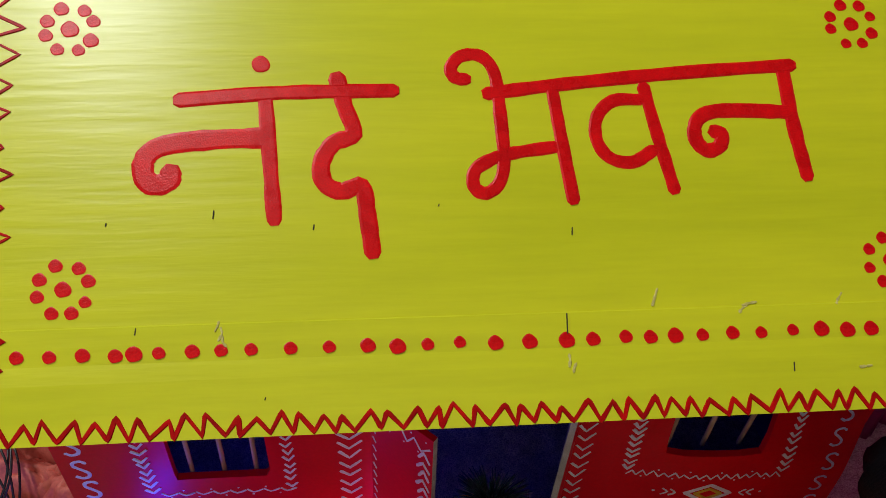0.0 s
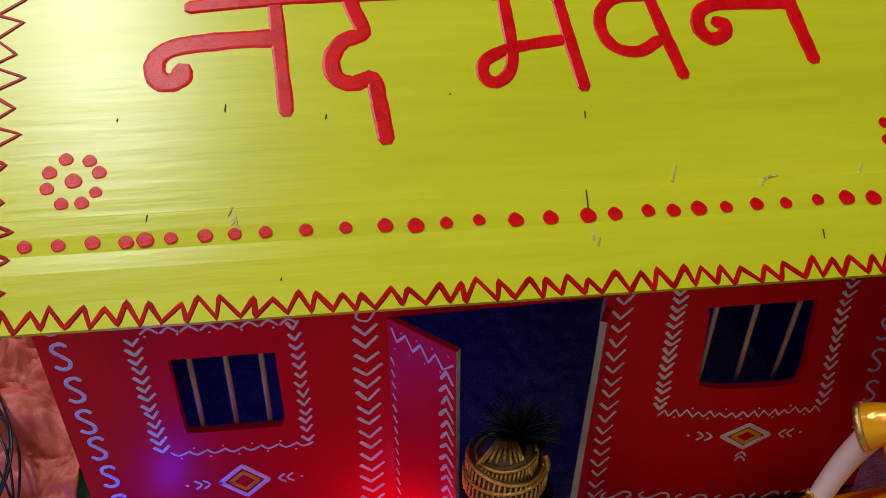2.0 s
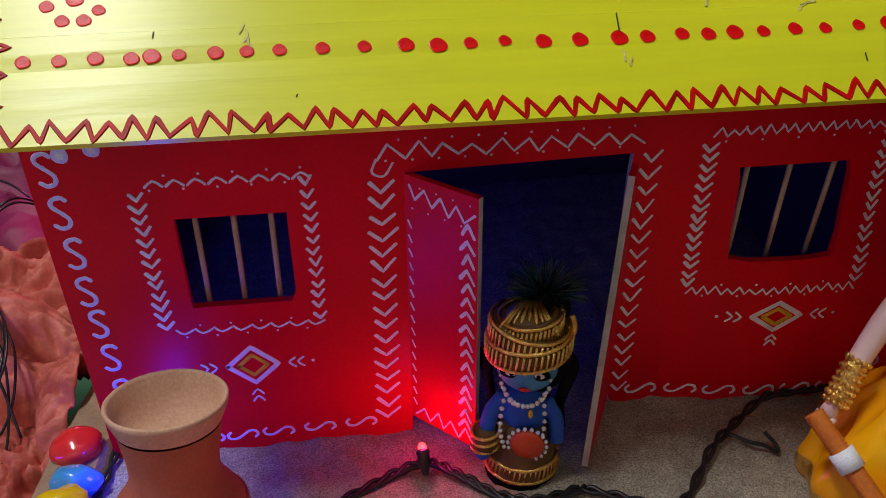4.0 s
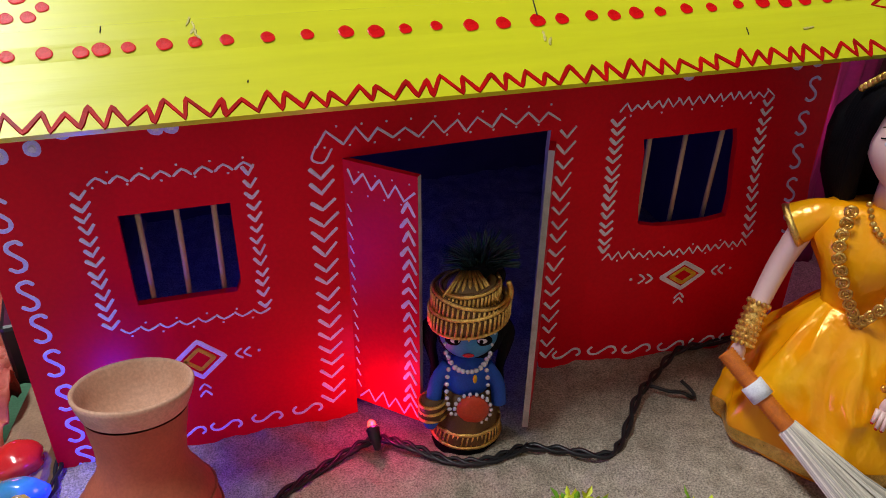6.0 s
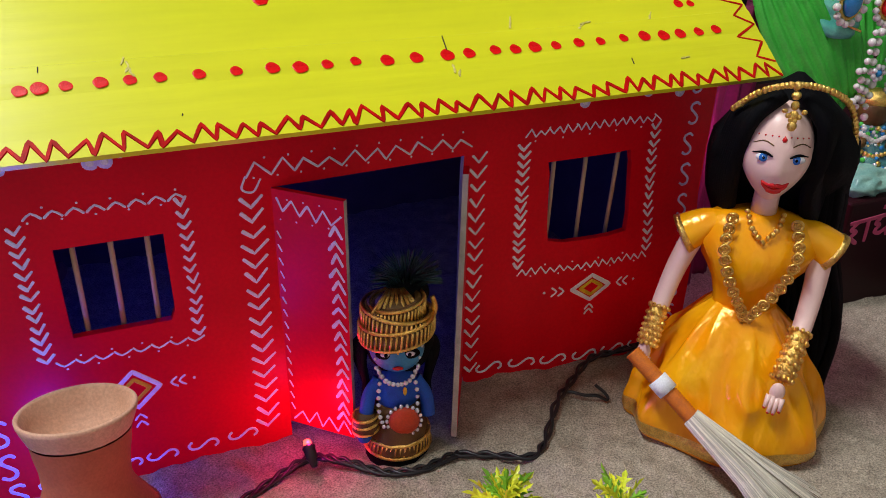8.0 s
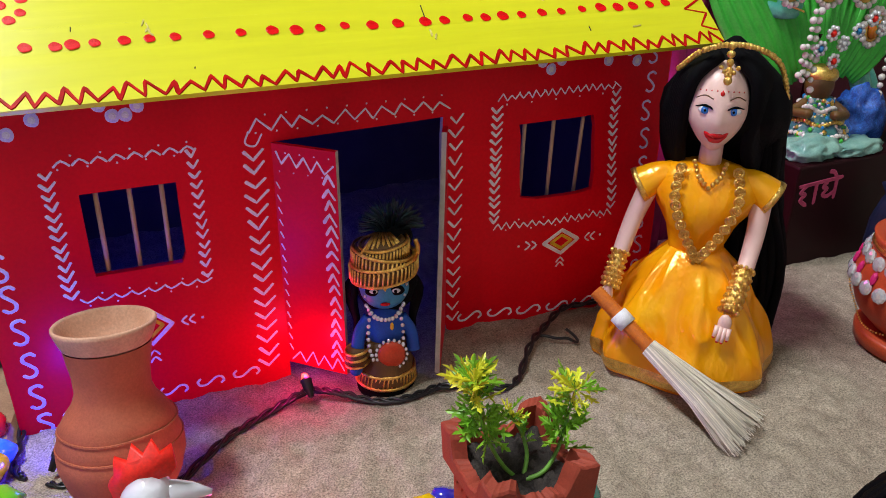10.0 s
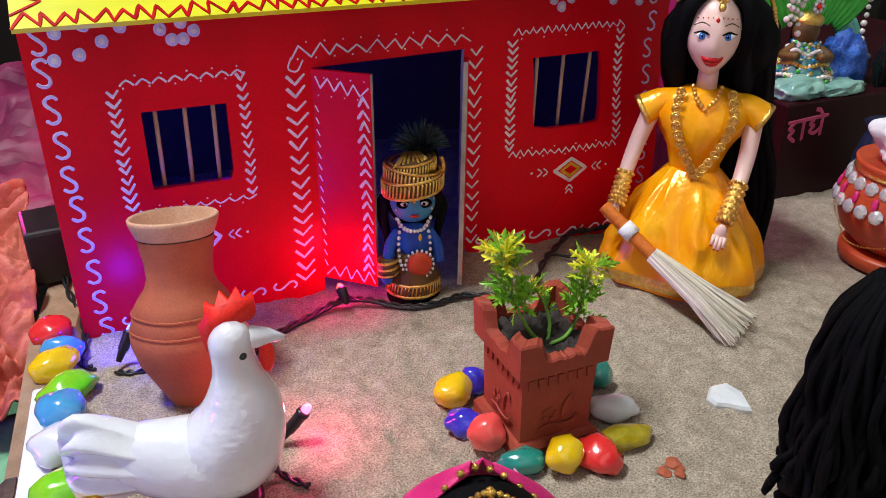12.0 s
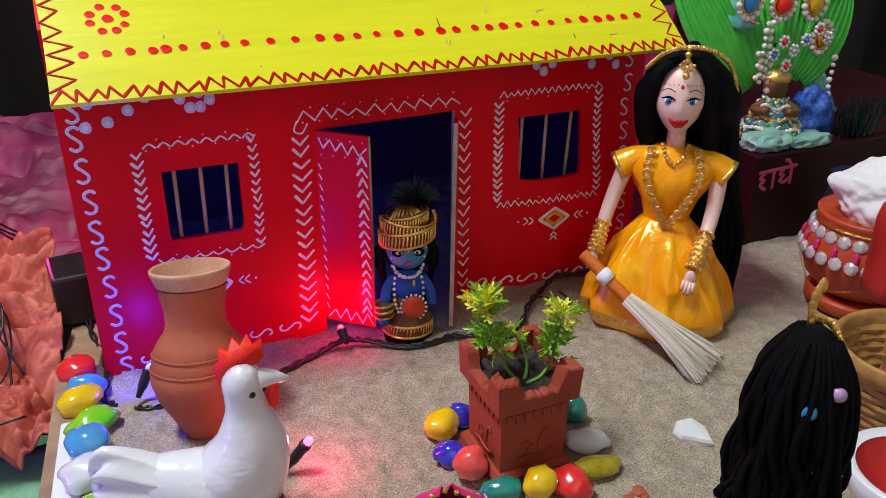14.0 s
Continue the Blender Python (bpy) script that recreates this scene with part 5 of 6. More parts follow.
    finish("blue_doll", bm, [M_BLUEFACE, M_BLUE, M_GOLD, M_OLIVE, M_HAIR, M_ORANGEDISC, M_GEM, M_PLUME, M_LIP, M_EYEW, M_DIAMOND], pose(0.1968, -0.037, -0.003, 0, 0, -17) @ Matrix.Diagonal((1, 1, 1.1, 1)), "small blue doll with a gold turban standing in the doorway", "doll")


blue_doll()


def hen():
    bm = bmesh.new()
    wh, re, da, br = range(4)
    spine = [(-0.028, 0.0270, 0.0080, 0.0125), (-0.016, 0.0255, 0.0140, 0.0150), (0.000, 0.0235, 0.0180, 0.0165), (0.013, 0.0228, 0.0195, 0.0170), (0.025, 0.0245, 0.0185, 0.0165), (0.034, 0.0265, 0.0140, 0.0125), (0.040, 0.0280, 0.0060, 0.0060)]
    p = curve([(a, 0, b) for a, b, c, d in spine], 5)
    w = curve([(c, d, 0) for a, b, c, d in spine], 5)
    loft(bm, [[(q.x, w[i].x * math.cos(t), q.z + w[i].y * math.sin(t)) for t in (6.2832 * k / 32 for k in range(32))] for i, q in enumerate(p)], wh)
    slices = [(0.018, -0.010, 0.0385, 0.0188), (0.026, -0.010, 0.0412, 0.0192), (0.033, -0.006, 0.0425, 0.0186), (0.039, 0.001, 0.0428, 0.0172), (0.045, 0.0078, 0.0420, 0.0152), (0.052, 0.0120, 0.0396, 0.0126), (0.060, 0.0150, 0.0352, 0.0098), (0.067, 0.0152, 0.0330, 0.0090), (0.074, 0.0150, 0.0332, 0.0092), (0.0790, 0.0180, 0.0312, 0.0070), (0.0815, 0.0220, 0.0275, 0.0025)]
    rings = []
    for z, xa, yb in curve([(z, xa, xb) for z, xa, xb, wy in slices], 4):
        rings.append([z, xa, yb])
    wy = curve([(s[3], 0, 0) for s in slices], 4)
    loft(bm, [[(0.5 * (xa + xb) + 0.5 * (xb - xa) * math.cos(t), wy[i].x * math.sin(t) * (1 + 0.025 * math.sin(z * 1900 + 5 * t)), z) for t in (6.2832 * k / 32 for k in range(32))] for i, (z, xa, xb) in enumerate(rings)], wh)
    tail = []
    for x, z, wt, wz in ((-0.008, 0.0265, 0.0145, 0.0120), (-0.018, 0.0268, 0.0118, 0.0138), (-0.026, 0.0276, 0.0100, 0.0172), (-0.034, 0.0282, 0.0085, 0.0198), (-0.039, 0.0284, 0.0072, 0.0205), (-0.043, 0.0282, 0.0056, 0.0190), (-0.0455, 0.0278, 0.0036, 0.0160), (-0.0468, 0.0274, 0.0012, 0.0110)):
        k = ease(-0.006, -0.030, x)
        tail.append([(x - 0.0026 * k * math.cos(12 * math.sin(t)), wt * math.cos(t) * (1 + 0.16 * k * math.cos(12 * math.sin(t))), z + wz * math.sin(t)) for t in (6.2832 * i / 96 for i in range(96))])
    loft(bm, tail, wh)

    tube(bm, [(0.028, 0, 0.0735), (0.034, 0, 0.0735), (0.039, 0, 0.0735), (0.0455, 0, 0.0722)], [0.0050, 0.0042, 0.0030, 0.0010], 12, wh)
    out = [(0.0165, 0.0640), (0.0140, 0.0720), (0.0125, 0.0800), (0.0150, 0.0830), (0.0158, 0.0890), (0.0195, 0.0870), (0.0220, 0.0930), (0.0250, 0.0890), (0.0285, 0.0940), (0.0305, 0.0890), (0.0345, 0.0915), (0.0352, 0.0840), (0.0330, 0.0815), (0.0270, 0.0800), (0.0205, 0.0760), (0.0190, 0.0660)]
    loft(bm, [[(x, y, z) for x, z in out] for y in (-0.0014, 0.0014)], re)
    ball(bm, (0.0375, 0, 0.0655), (0.0032, 0.0022, 0.0072), re, 12, 8)
    for s in (-1, 1):
        ball(bm, (0.0285, s * 0.0078, 0.0705), (0.0018, 0.0012, 0.0015), da, 8, 6)
        tube(bm, [(0.010, s * 0.006, 0.008), (0.011, s * 0.0065, 0.000)], 0.0032, 10, wh)
    tube(bm, [(0.0105, 0, 0.007), (0.0110, 0, 0.000)], 0.0022, 8, br)
    lathe(bm, [(0.021, -0.002), (0.021, 0.0012), (0.018, 0.002)], 24, (0.009, 0, 0), da)
    finish("hen_figurine", bm, [M_HENW, M_COMB, M_BLACK, M_BRICKCLAY], pose(0.0365, -0.178, 0.0008, 0, 0, -12) @ Matrix.Diagonal((1, 1, 1.15, 1)), "white glazed hen figurine with a red comb on a dark base", "figurine")


hen()


def long_haired_doll():
    bm = bmesh.new()
    ha, pk, go, jb, lb, sk = range(6)
    lathe(bm, [(0.040, -0.001), (0.041, 0.004), (0.033, 0.03), (0.022, 0.055), (0.014, 0.075), (0.008, 0.085)], 30, mi=pk, wob=lambda a, z: 1 + 0.05 * math.sin(8 * a))
    ball(bm, (0.006, 0, 0.112), (0.022, 0.022, 0.026), sk, 16, 12)
    ball(bm, (0, 0, 0.117), (0.0305, 0.0290, 0.0315), ha, 28, 20)
    for k in range(150):
        a = random.uniform(1.2, 5.9)
        r0, r1 = 0.023 * random.uniform(0.85, 1.15), 0.031 * random.uniform(0.8, 1.2)
        c, s = math.cos(a), math.sin(a)
        end = random.uniform(0.015, 0.07)
        j = [random.uniform(-0.015, 0.015) for _ in range(6)]
        tube(bm, curve([(0.65 * r0 * c, 0.65 * r0 * s, 0.144), (r0 * c * 1.35, r0 * s * 1.35, 0.127), (r0 * c * 1.45 + 0.5 * j[0], r0 * s * 1.45 + 0.5 * j[1], 0.103), (r1 * c * 1.0 + j[2], r1 * s + j[3], 0.078), (r1 * c * 0.95 + j[4], r1 * s * 0.95 + j[5], 0.5 * (0.075 + end)), (r1 * c + 1.3 * j[2], r1 * s + 1.3 * j[0], end)], 4), [0.0030] * 14 + [0.0034] * 6 + [0.0022], 6, ha)
    garland(bm, [(-0.004, 0.012, 0.149), (0.010, 0.004, 0.149), (0.021, -0.010, 0.139), (0.026, -0.016, 0.122), (0.022, -0.024, 0.104), (0.012, -0.031, 0.092)], 0.0021, 44, go)
    garland(bm, [(-0.003, 0.010, 0.147), (-0.004, 0.012, 0.156), (0.000, 0.012, 0.163)], 0.0034, 6, go)
    ball(bm, (-0.002, -0.0350, 0.121), (0.0066, 0.0050, 0.0038), jb, 12, 8)
    ball(bm, (0.016, -0.0310, 0.129), (0.0062, 0.0050, 0.0030), lb, 10, 8)
    finish("long_haired_doll", bm, [M_HAIR, M_PALEPINK, M_GOLD, M_JEWELB, M_LILACBEAD, M_SKIN], pose(0.2530, -0.3200, 0.0, 0, 0, -37) @ Matrix.Diagonal((0.50, 0.50, 0.97, 1)), "doll with long black yarn hair, beads and a pale pink skirt", "doll")


long_haired_doll()


def veiled_doll():
    bm = bmesh.new()
    ha, ve, go, sk, pa = range(5)
    lathe(bm, [(0.040, -0.001), (0.040, 0.004), (0.032, 0.04), (0.020, 0.07), (0.010, 0.085)], 28, mi=ve, wob=lambda a, z: 1 + 0.05 * math.sin(8 * a))
    ball(bm, (0, -0.003, 0.103), (0.0180, 0.0190, 0.0215), sk, 20, 16)
    ball(bm, (0, 0.0035, 0.1065), (0.0215, 0.0200, 0.0222), ha, 24, 18)
    rings = []
    for k in range(12):
        t = k / 11
        z = 0.131 - 0.085 * t
        w = 0.004 + 0.0255 * math.sin(min(1, t * 2.4) * 1.5708) + 0.008 * t
        rings.append([(w * math.cos(a), 0.010 + 0.004 * t + w * 0.85 * math.sin(a), z + 0.0015 * math.sin(6 * a)) for a in (-0.10 - 0.3 * t + (math.pi + 0.2 + 0.6 * t) * i / 30 for i in range(31))])
    loft(bm, rings, ve, closed=False)
    edge = [r[0] for r in rings][::-1] + [r[-1] for r in rings]
    garland(bm, edge, 0.0013, 46, go)
    garland(bm, [(-0.0205, 0.002, 0.108), (-0.014, 0.0, 0.121), (0, 0.002, 0.1295), (0.014, 0.0, 0.121), (0.0205, 0.002, 0.108)], 0.0012, 34, go)
    garland(bm, [(0.001, 0.003, 0.1295), (0, -0.007, 0.1265), (-0.001, -0.0160, 0.1180)], 0.0013, 13, go)
    rings = []
    for k in range(8):
        t = k / 7
        rings.append([(0.022 + 0.030 * t, 0.020 + 0.030 * u - 0.01 * t, 0.100 - 0.045 * t - 0.006 * u + 0.002 * math.sin(9 * u + 4 * t)) for u in (i / 6 for i in range(7))])
    loft(bm, rings, pa, closed=False)
    ob = finish("veiled_doll", bm, [M_HAIR, M_PINKCLOTH, M_GOLD, M_TAN, M_PALEPINK], pose(0.099, -0.334, 0.0, 0, 0, -14) @ Matrix.Diagonal((0.88, 0.88, 0.93, 1)), "black-haired doll under a hot pink veil with gold beads", "doll")
    ob.modifiers.new("thickness", "SOLIDIFY").thickness = 0.0008


veiled_doll()


def red_veiled_doll():
    bm = bmesh.new()
    fa, ve, go, ha, li, pk = range(6)
    lathe(bm, [(0.034, -0.001), (0.034, 0.004), (0.028, 0.03), (0.015, 0.046)], 28, mi=pk, wob=lambda a, z: 1 + 0.05 * math.sin(8 * a))
    tube(bm, [(0, 0, 0.042), (0, 0, 0.066)], 0.017, 20, fa)
    ball(bm, (0, 0, 0.092), (0.0260, 0.0270, 0.0330), fa, 24, 18)
    ball(bm, (0.002, 0.008, 0.102), (0.0290, 0.0280, 0.0330), ha, 24, 18)
    rings = []
    for k in range(12):
        t = k / 11
        z = 0.142 - 0.085 * t
        w = 0.003 + 0.032 * math.sin(min(1, t * 2.2) * 1.5708)
        rings.append([(w * math.cos(a), 0.010 + w * 0.9 * math.sin(a), z) for a in (-0.75 + (math.pi + 1.5) * i / 30 for i in range(31))])
    loft(bm, rings, ve, closed=False)
    tube(bm, [(0.0268 * math.cos(a), 0.0278 * math.sin(a), 0.094) for a in (6.2832 * i / 36 for i in range(37))], 0.0028, 8, go)
    garland(bm, [(0.0190 * math.cos(a), 0.0190 * math.sin(a), 0.058) for a in (6.2832 * i / 24 for i in range(25))], 0.0024, 50, go)
    ball(bm, (0, -0.0262, 0.078), (0.0070, 0.0020, 0.0022), li, 12, 8)
    ob = finish("red_veiled_doll", bm, [M_PALE, M_REDVEIL, M_GOLD, M_HAIR, M_LIP, M_PINKCLOTH], pose(0.468, -0.219, 0.0, 0, 0, -37), "pale doll under a sheer red veil with a gold band", "doll")
    ob.modifiers.new("thickness", "SOLIDIFY").thickness = 0.0008


red_veiled_doll()


def crowned_figurine():
    bm = bmesh.new()
    lathe(bm, [(0.026, 0.0), (0.026, 0.006), (0.014, 0.04), (0.012, 0.09), (0.011, 0.12), (0.0135, 0.138), (0.010, 0.152), (0.004, 0.160)], 24, mi=1)
    tube(bm, curve([(0, 0, 0.156), (-0.0015, 0, 0.167), (0.001, 0, 0.176), (0.004, 0, 0.170), (0.0045, 0, 0.160)], 6), 0.0017, 8, 0)
    ball(bm, (0.0085, 0.002, 0.163), 0.0034, 2, 10, 8)
    finish("crowned_figurine", bm, [M_GOLD, M_PALEPINK, M_GEM], pose(0.014, -0.362, 0.0, 0, 0, 0), "slim figurine with a bent gold wire crown", "figurine")


crowned_figurine()


# ---- other things ----
def broom():
    b = thing("hand_broom", (0.312, -0.076, 0.056), "small pale broom with an orange thread-bound handle", "broom")
    o = Vector((0.312, -0.076, 0.056))
    neck, tip = Vector((0.3285, -0.1085, 0.0335)) - o, Vector((0.3575, -0.1600, 0.0045)) - o
    d = (tip - neck).normalized()
    side = d.cross(Vector((0, 0, 1))).normalized()
    up = side.cross(d)
    bm = bmesh.new()
    p = curve([Vector((0, 0, 0)), neck * 0.5, neck], 30)
    tube(bm, p, [0.0038 + 0.0007 * (i % 2) for i in range(len(p))], 12)
    part("handle", bm, M_THREAD, b, "orange thread-bound handle", True)
    bm = bmesh.new()
    tube(bm, [neck * 0.42, neck * 0.62], 0.0055, 12)
    part("binding", bm, M_COTTON, b, "white cloth binding", True)
    bm = bmesh.new()
    rnd_ = random.Random(4)
    for k in range(520):
        a, r = rnd_.uniform(0, 6.283), math.sqrt(rnd_.random())
        q = side * math.cos(a) * r
        w = up * math.sin(a) * r
        e = tip + q * 0.0235 + w * 0.0075 + d * rnd_.uniform(-0.006, 0.006)
        e.z = max(e.z, -o.z + 0.0012)
        m_ = neck.lerp(tip, 0.55) + q * 0.0125 + w * 0.0065
        tube(bm, [neck + q * 0.0050 + w * 0.0048, m_, e], [0.00042, 0.00036, 0.00022], 3)
    part("bristles", bm, M_BRISTLE, b, "pale fanned bristles", kind="stuff")


broom()


def kalash():
    x, y = 0.524, -0.130
    k = thing("decorated_pot", (x, y, 0.0), "orange-red clay pot ringed with rhinestones on a dish", "pot")
    bm = bmesh.new()
    lathe(bm, [(0.030, 0.0), (0.0365, 0.0015), (0.0375, 0.009), (0.036, 0.011), (0.028, 0.0115)], 40)
    part("dish", bm, M_KALASH, k, smooth=True)
    bm = bmesh.new()
    lathe(bm, [(0.020, 0.010), (0.028, 0.013), (0.040, 0.025), (0.0455, 0.040), (0.0445, 0.052), (0.039, 0.062), (0.0365, 0.066), (0.0385, 0.070), (0.0395, 0.0735), (0.0375, 0.0745), (0.033, 0.070)], 44)
    part("body", bm, M_KALASH, k, smooth=True)
    bm = bmesh.new()
    tube(bm, [(0.0382 * math.cos(a), 0.0382 * math.sin(a), 0.0672) for a in (6.2832 * i / 48 for i in range(49))], 0.0012, 6)
    part("gold_cord", bm, M_GOLD, k)
    gem = None
    for z, r, n, kind in ((0.0605, 0.0408, 24, "gem"), (0.0455, 0.0462, 26, "gem"), (0.0530, 0.0450, 18, "drop")):
        for i in range(n):
            a = 6.2832 * (i + 0.5 * (kind == "drop")) / n
            bm = bmesh.new()
            if kind == "gem":
                ball(bm, (0, 0, 0), (0.0050, 0.0050, 0.0026), 0, 10, 6)
            else:
                ball(bm, (0, 0, 0), (0.0022, 0.0046, 0.0016), 0, 8, 5)
            ob = part("rhinestone", bm, M_GEM if kind == "gem" else M_PINKCLOTH, k)
            ob.matrix_local = pose(r * math.cos(a), r * math.sin(a), z, 0, 0, math.degrees(a) + 90) @ pose(0, 0, 0, 78, 0, 0)
    bm = bmesh.new()
    garland(bm, [((0.0462 - 0.004 * math.sin(3 * a) ** 2) * math.cos(a), (0.0462 - 0.004 * math.sin(3 * a) ** 2) * math.sin(a), 0.038 - 0.016 * abs(math.sin(1.5 * a))) for a in (6.2832 * i / 40 for i in range(41))], 0.0007, 150, 0)
    part("bead_string", bm, M_GOLD, k, "fine looping bead string")
    bm = bmesh.new()
    bmesh.ops.create_icosphere(bm, subdivisions=5, radius=1)
    for v in bm.verts:
        d = v.co.normalized()
        s = 1 + 0.26 * noise.noise(d * 1.5 + Vector((3, 0, 0))) + 0.07 * noise.noise(d * 4.0) + 0.02 * noise.noise(d * 12)
        v.co = Vector((d.x * 0.033 * s, d.y * 0.033 * s, d.z * 0.024 * s))
    c = finish("cotton_wad", bm, M_COTTON, pose(x + 0.002, y, 0.086), "fluffy white cotton heaped in the decorated pot", "cotton")


kalash()


def basket():
    b = thing("bamboo_basket", (0.421, -0.252, 0.0), "brown bamboo basket with a wide split-cane rim", "basket")
    for k in range(9):
        z = 0.003 + 0.0052 * k
        r = 0.029 + 0.0013 * k
        bm = bmesh.new()
        tube(bm, [((r + 0.0006 * math.sin(14 * a + k * 3.14)) * math.cos(a), (r + 0.0006 * math.sin(14 * a + k * 3.14)) * math.sin(a), z) for a in (6.2832 * i / 56 for i in range(57))], 0.0033, 6, 0, 0.5)
        part("cane", bm, M_WICKER, b)
    bm = bmesh.new()
    lathe(bm, [(0.0395, 0.044), (0.0430, 0.045), (0.0435, 0.055), (0.0420, 0.0565), (0.0395, 0.055), (0.0395, 0.044)], 40, caps=False)
    part("rim", bm, M_WICKER, b, "wide split-cane rim", True)
    bm = bmesh.new()
    lathe(bm, [(0.001, 0.002), (0.029, 0.002)], 32)
    part("base", bm, M_WICKER, b)
    for i in range(12):
        a = 6.2832 * i / 12
        bm = bmesh.new()
        tube(bm, [(0.0285 * math.cos(a), 0.0285 * math.sin(a), 0.002), (0.040 * math.cos(a), 0.040 * math.sin(a), 0.046)], 0.0022, 6)
        part("stake", bm, M_WICKER, b)
    w = thing("white_bowl", (0.362, -0.307, 0.0), "white bowl with a red painted inside", "bowl")
    bm = bmesh.new()
    lathe(bm, [(0.018, 0.0), (0.020, 0.003), (0.030, 0.016), (0.034, 0.030), (0.033, 0.031), (0.028, 0.029)], 40, caps=False)
    part("body", bm, M_HENW, w, smooth=True)
    bm = bmesh.new()
    lathe(bm, [(0.0285, 0.0292), (0.022, 0.018), (0.012, 0.012), (0.0003, 0.011)], 40, caps=False)
    part("lining", bm, M_REDVEIL, w, "red painted inside", True)


basket()


def shrine():
    x0, y0, x1, y1, zt = 0.518, -0.016, 0.86, 0.22, 0.081
    s = thing("shrine_box", (x0, y0, 0.0), "dark maroon lacquered box with pink lettering", "box")
    bm = bmesh.new()
    box(bm, (0, 0, -0.004), (x1 - x0, y1 - y0, zt), 0, 0.002)
    part("body", bm, M_MAROONBOX, s)

    def fr(u, v, d):
        return Vector((u, -d - 0.0002, v))
    bm = bmesh.new()
    X = 0.0

    def small(run):
        return [(0.004 + 0.66 * a_, 0.050 + 0.60 * (b_ - 0.030)) for a_, b_ in run]
    for run in ([(X, 0.056), (X + 0.060, 0.060)], [(X + 0.010, 0.056), (X + 0.003, 0.048), (X + 0.010, 0.044), (X + 0.004, 0.038), (X + 0.013, 0.030)], [(X + 0.024, 0.057), (X + 0.025, 0.031)],
                [(X + 0.040, 0.056), (X + 0.035, 0.051), (X + 0.041, 0.047), (X + 0.036, 0.041), (X + 0.043, 0.037), (X + 0.052, 0.042)], [(X + 0.053, 0.060), (X + 0.054, 0.034)], [(X + 0.052, 0.061), (X + 0.047, 0.068), (X + 0.041, 0.070)]):
        ribbon(bm, small(run), 0.0034, fr, 0, 5)
    part("lettering", bm, M_PINKPAINT, s, "pink brush lettering")
    # a jewelled idol before a fan of pleated leaves
    ax, ay = 0.570, 0.030
    rnd_ = random.Random(31)
    bm = bmesh.new()
    lathe(bm, [(0.024, 0.0), (0.026, 0.006), (0.021, 0.018), (0.013, 0.030), (0.009, 0.038)], 30, mi=1, wob=lambda a, z: 1 + 0.06 * math.sin(11 * a))
    ball(bm, (-0.002, 0, 0.046), (0.0105, 0.0100, 0.0120), 6, 18, 14)
    ball(bm, (-0.002, 0.002, 0.054), (0.0125, 0.0110, 0.0075), 0, 18, 10)
    for z, r in ((0.006, 0.0262), (0.013, 0.0240), (0.022, 0.0190), (0.031, 0.0135)):
        garland(bm, [(r * math.cos(q), r * math.sin(q), z + 0.0015 * math.sin(5 * q)) for q in (6.2832 * i / 24 for i in range(25))], 0.0019, 46, 2 if z in (0.013, 0.031) else 0)
    for k in range(260):
        z = rnd_.uniform(0.002, 0.038)
        r = 0.0262 - 0.016 * ease(0.006, 0.036, z)
        t = rnd_.uniform(2.9, 6.2)
        ball(bm, (r * math.cos(t), r * math.sin(t), z), rnd_.uniform(0.0009, 0.0020), rnd_.choice((0, 0, 2, 3, 5, 5, 7)), 6, 5)
    for s_ in (-1, 1):
        tube(bm, curve([(s_ * 0.009, -0.002, 0.034), (s_ * 0.018, -0.010, 0.028), (s_ * 0.008, -0.021, 0.030)], 5), 0.0034, 10, 6)
    finish("idol_figure", bm, [M_GOLD, M_TEAL, M_PEARL, M_JEWELB, M_COMB, M_GEM, M_OLIVE, M_LEAFFABRIC], pose(0.562, 0.020, zt, 0, 0, -37), "small dark gold idol in a beaded teal dress on the box", "statue")

    lf = thing("leaf_fan", (ax, ay, zt), "fan of pleated green fabric leaves with jewelled pearl brooches", "ornament")

    def pleated(base, tip, wide_, folds_, m, name="leaf"):
        a_, b_ = Vector((base[0] - ax, 0, base[1] - zt)), Vector((tip[0] - ax, 0, tip[1] - zt))
        d = b_ - a_
        q = Vector((d.z, 0, -d.x)).normalized()
        bm_ = bmesh.new()

        def f(u, v):
            k = (0.25 + 0.75 * math.sin(math.pi * min(1, v * 0.80 + 0.10))) * math.sqrt(max(0.0, 1 - max(0.0, (v - 0.78) / 0.22) ** 2) + 0.002)
            e = (2 * u - 1) * wide_ * k
            p = a_ + d * v + q * e
            return p.x, 0.004 + 0.034 * v * v + 0.0022 * math.cos(folds_ * 6.283 * u) * (0.3 + 0.7 * v), max(p.z, 0.001)
        sheet(bm_, 5 * folds_, 12, f)
        leaf_ = part(name, bm_, m, lf, smooth=True)
        leaf_.modifiers.new("thickness", "SOLIDIFY").thickness = 0.0008
        return leaf_

    pleated((0.545, 0.125), (0.482, 0.232), 0.034, 8, M_LEAFFABRIC)
    pleated((0.566, 0.130), (0.558, 0.236), 0.026, 7, M_LEAFFABRIC)
    pleated((0.585, 0.130), (0.622, 0.236), 0.030, 8, M_LEAFFABRIC)
    pleated((0.600, 0.128), (0.672, 0.212), 0.028, 7, M_LEAFFABRIC)
    for base, tip in (((0.628, 0.090), (0.634, 0.138)), ((0.634, 0.088), (0.655, 0.132)), ((0.636, 0.086), (0.667, 0.112)), ((0.540, 0.180), (0.505, 0.196))):
        leaf_ = pleated(base, tip, 0.0120, 2, M_TEALLEAF, "jewel_leaf")
        bm = bmesh.new()
        p0, p1 = Vector((base[0] - ax, 0.000, base[1] - zt)), Vector((tip[0] - ax, 0.034, tip[1] - zt))
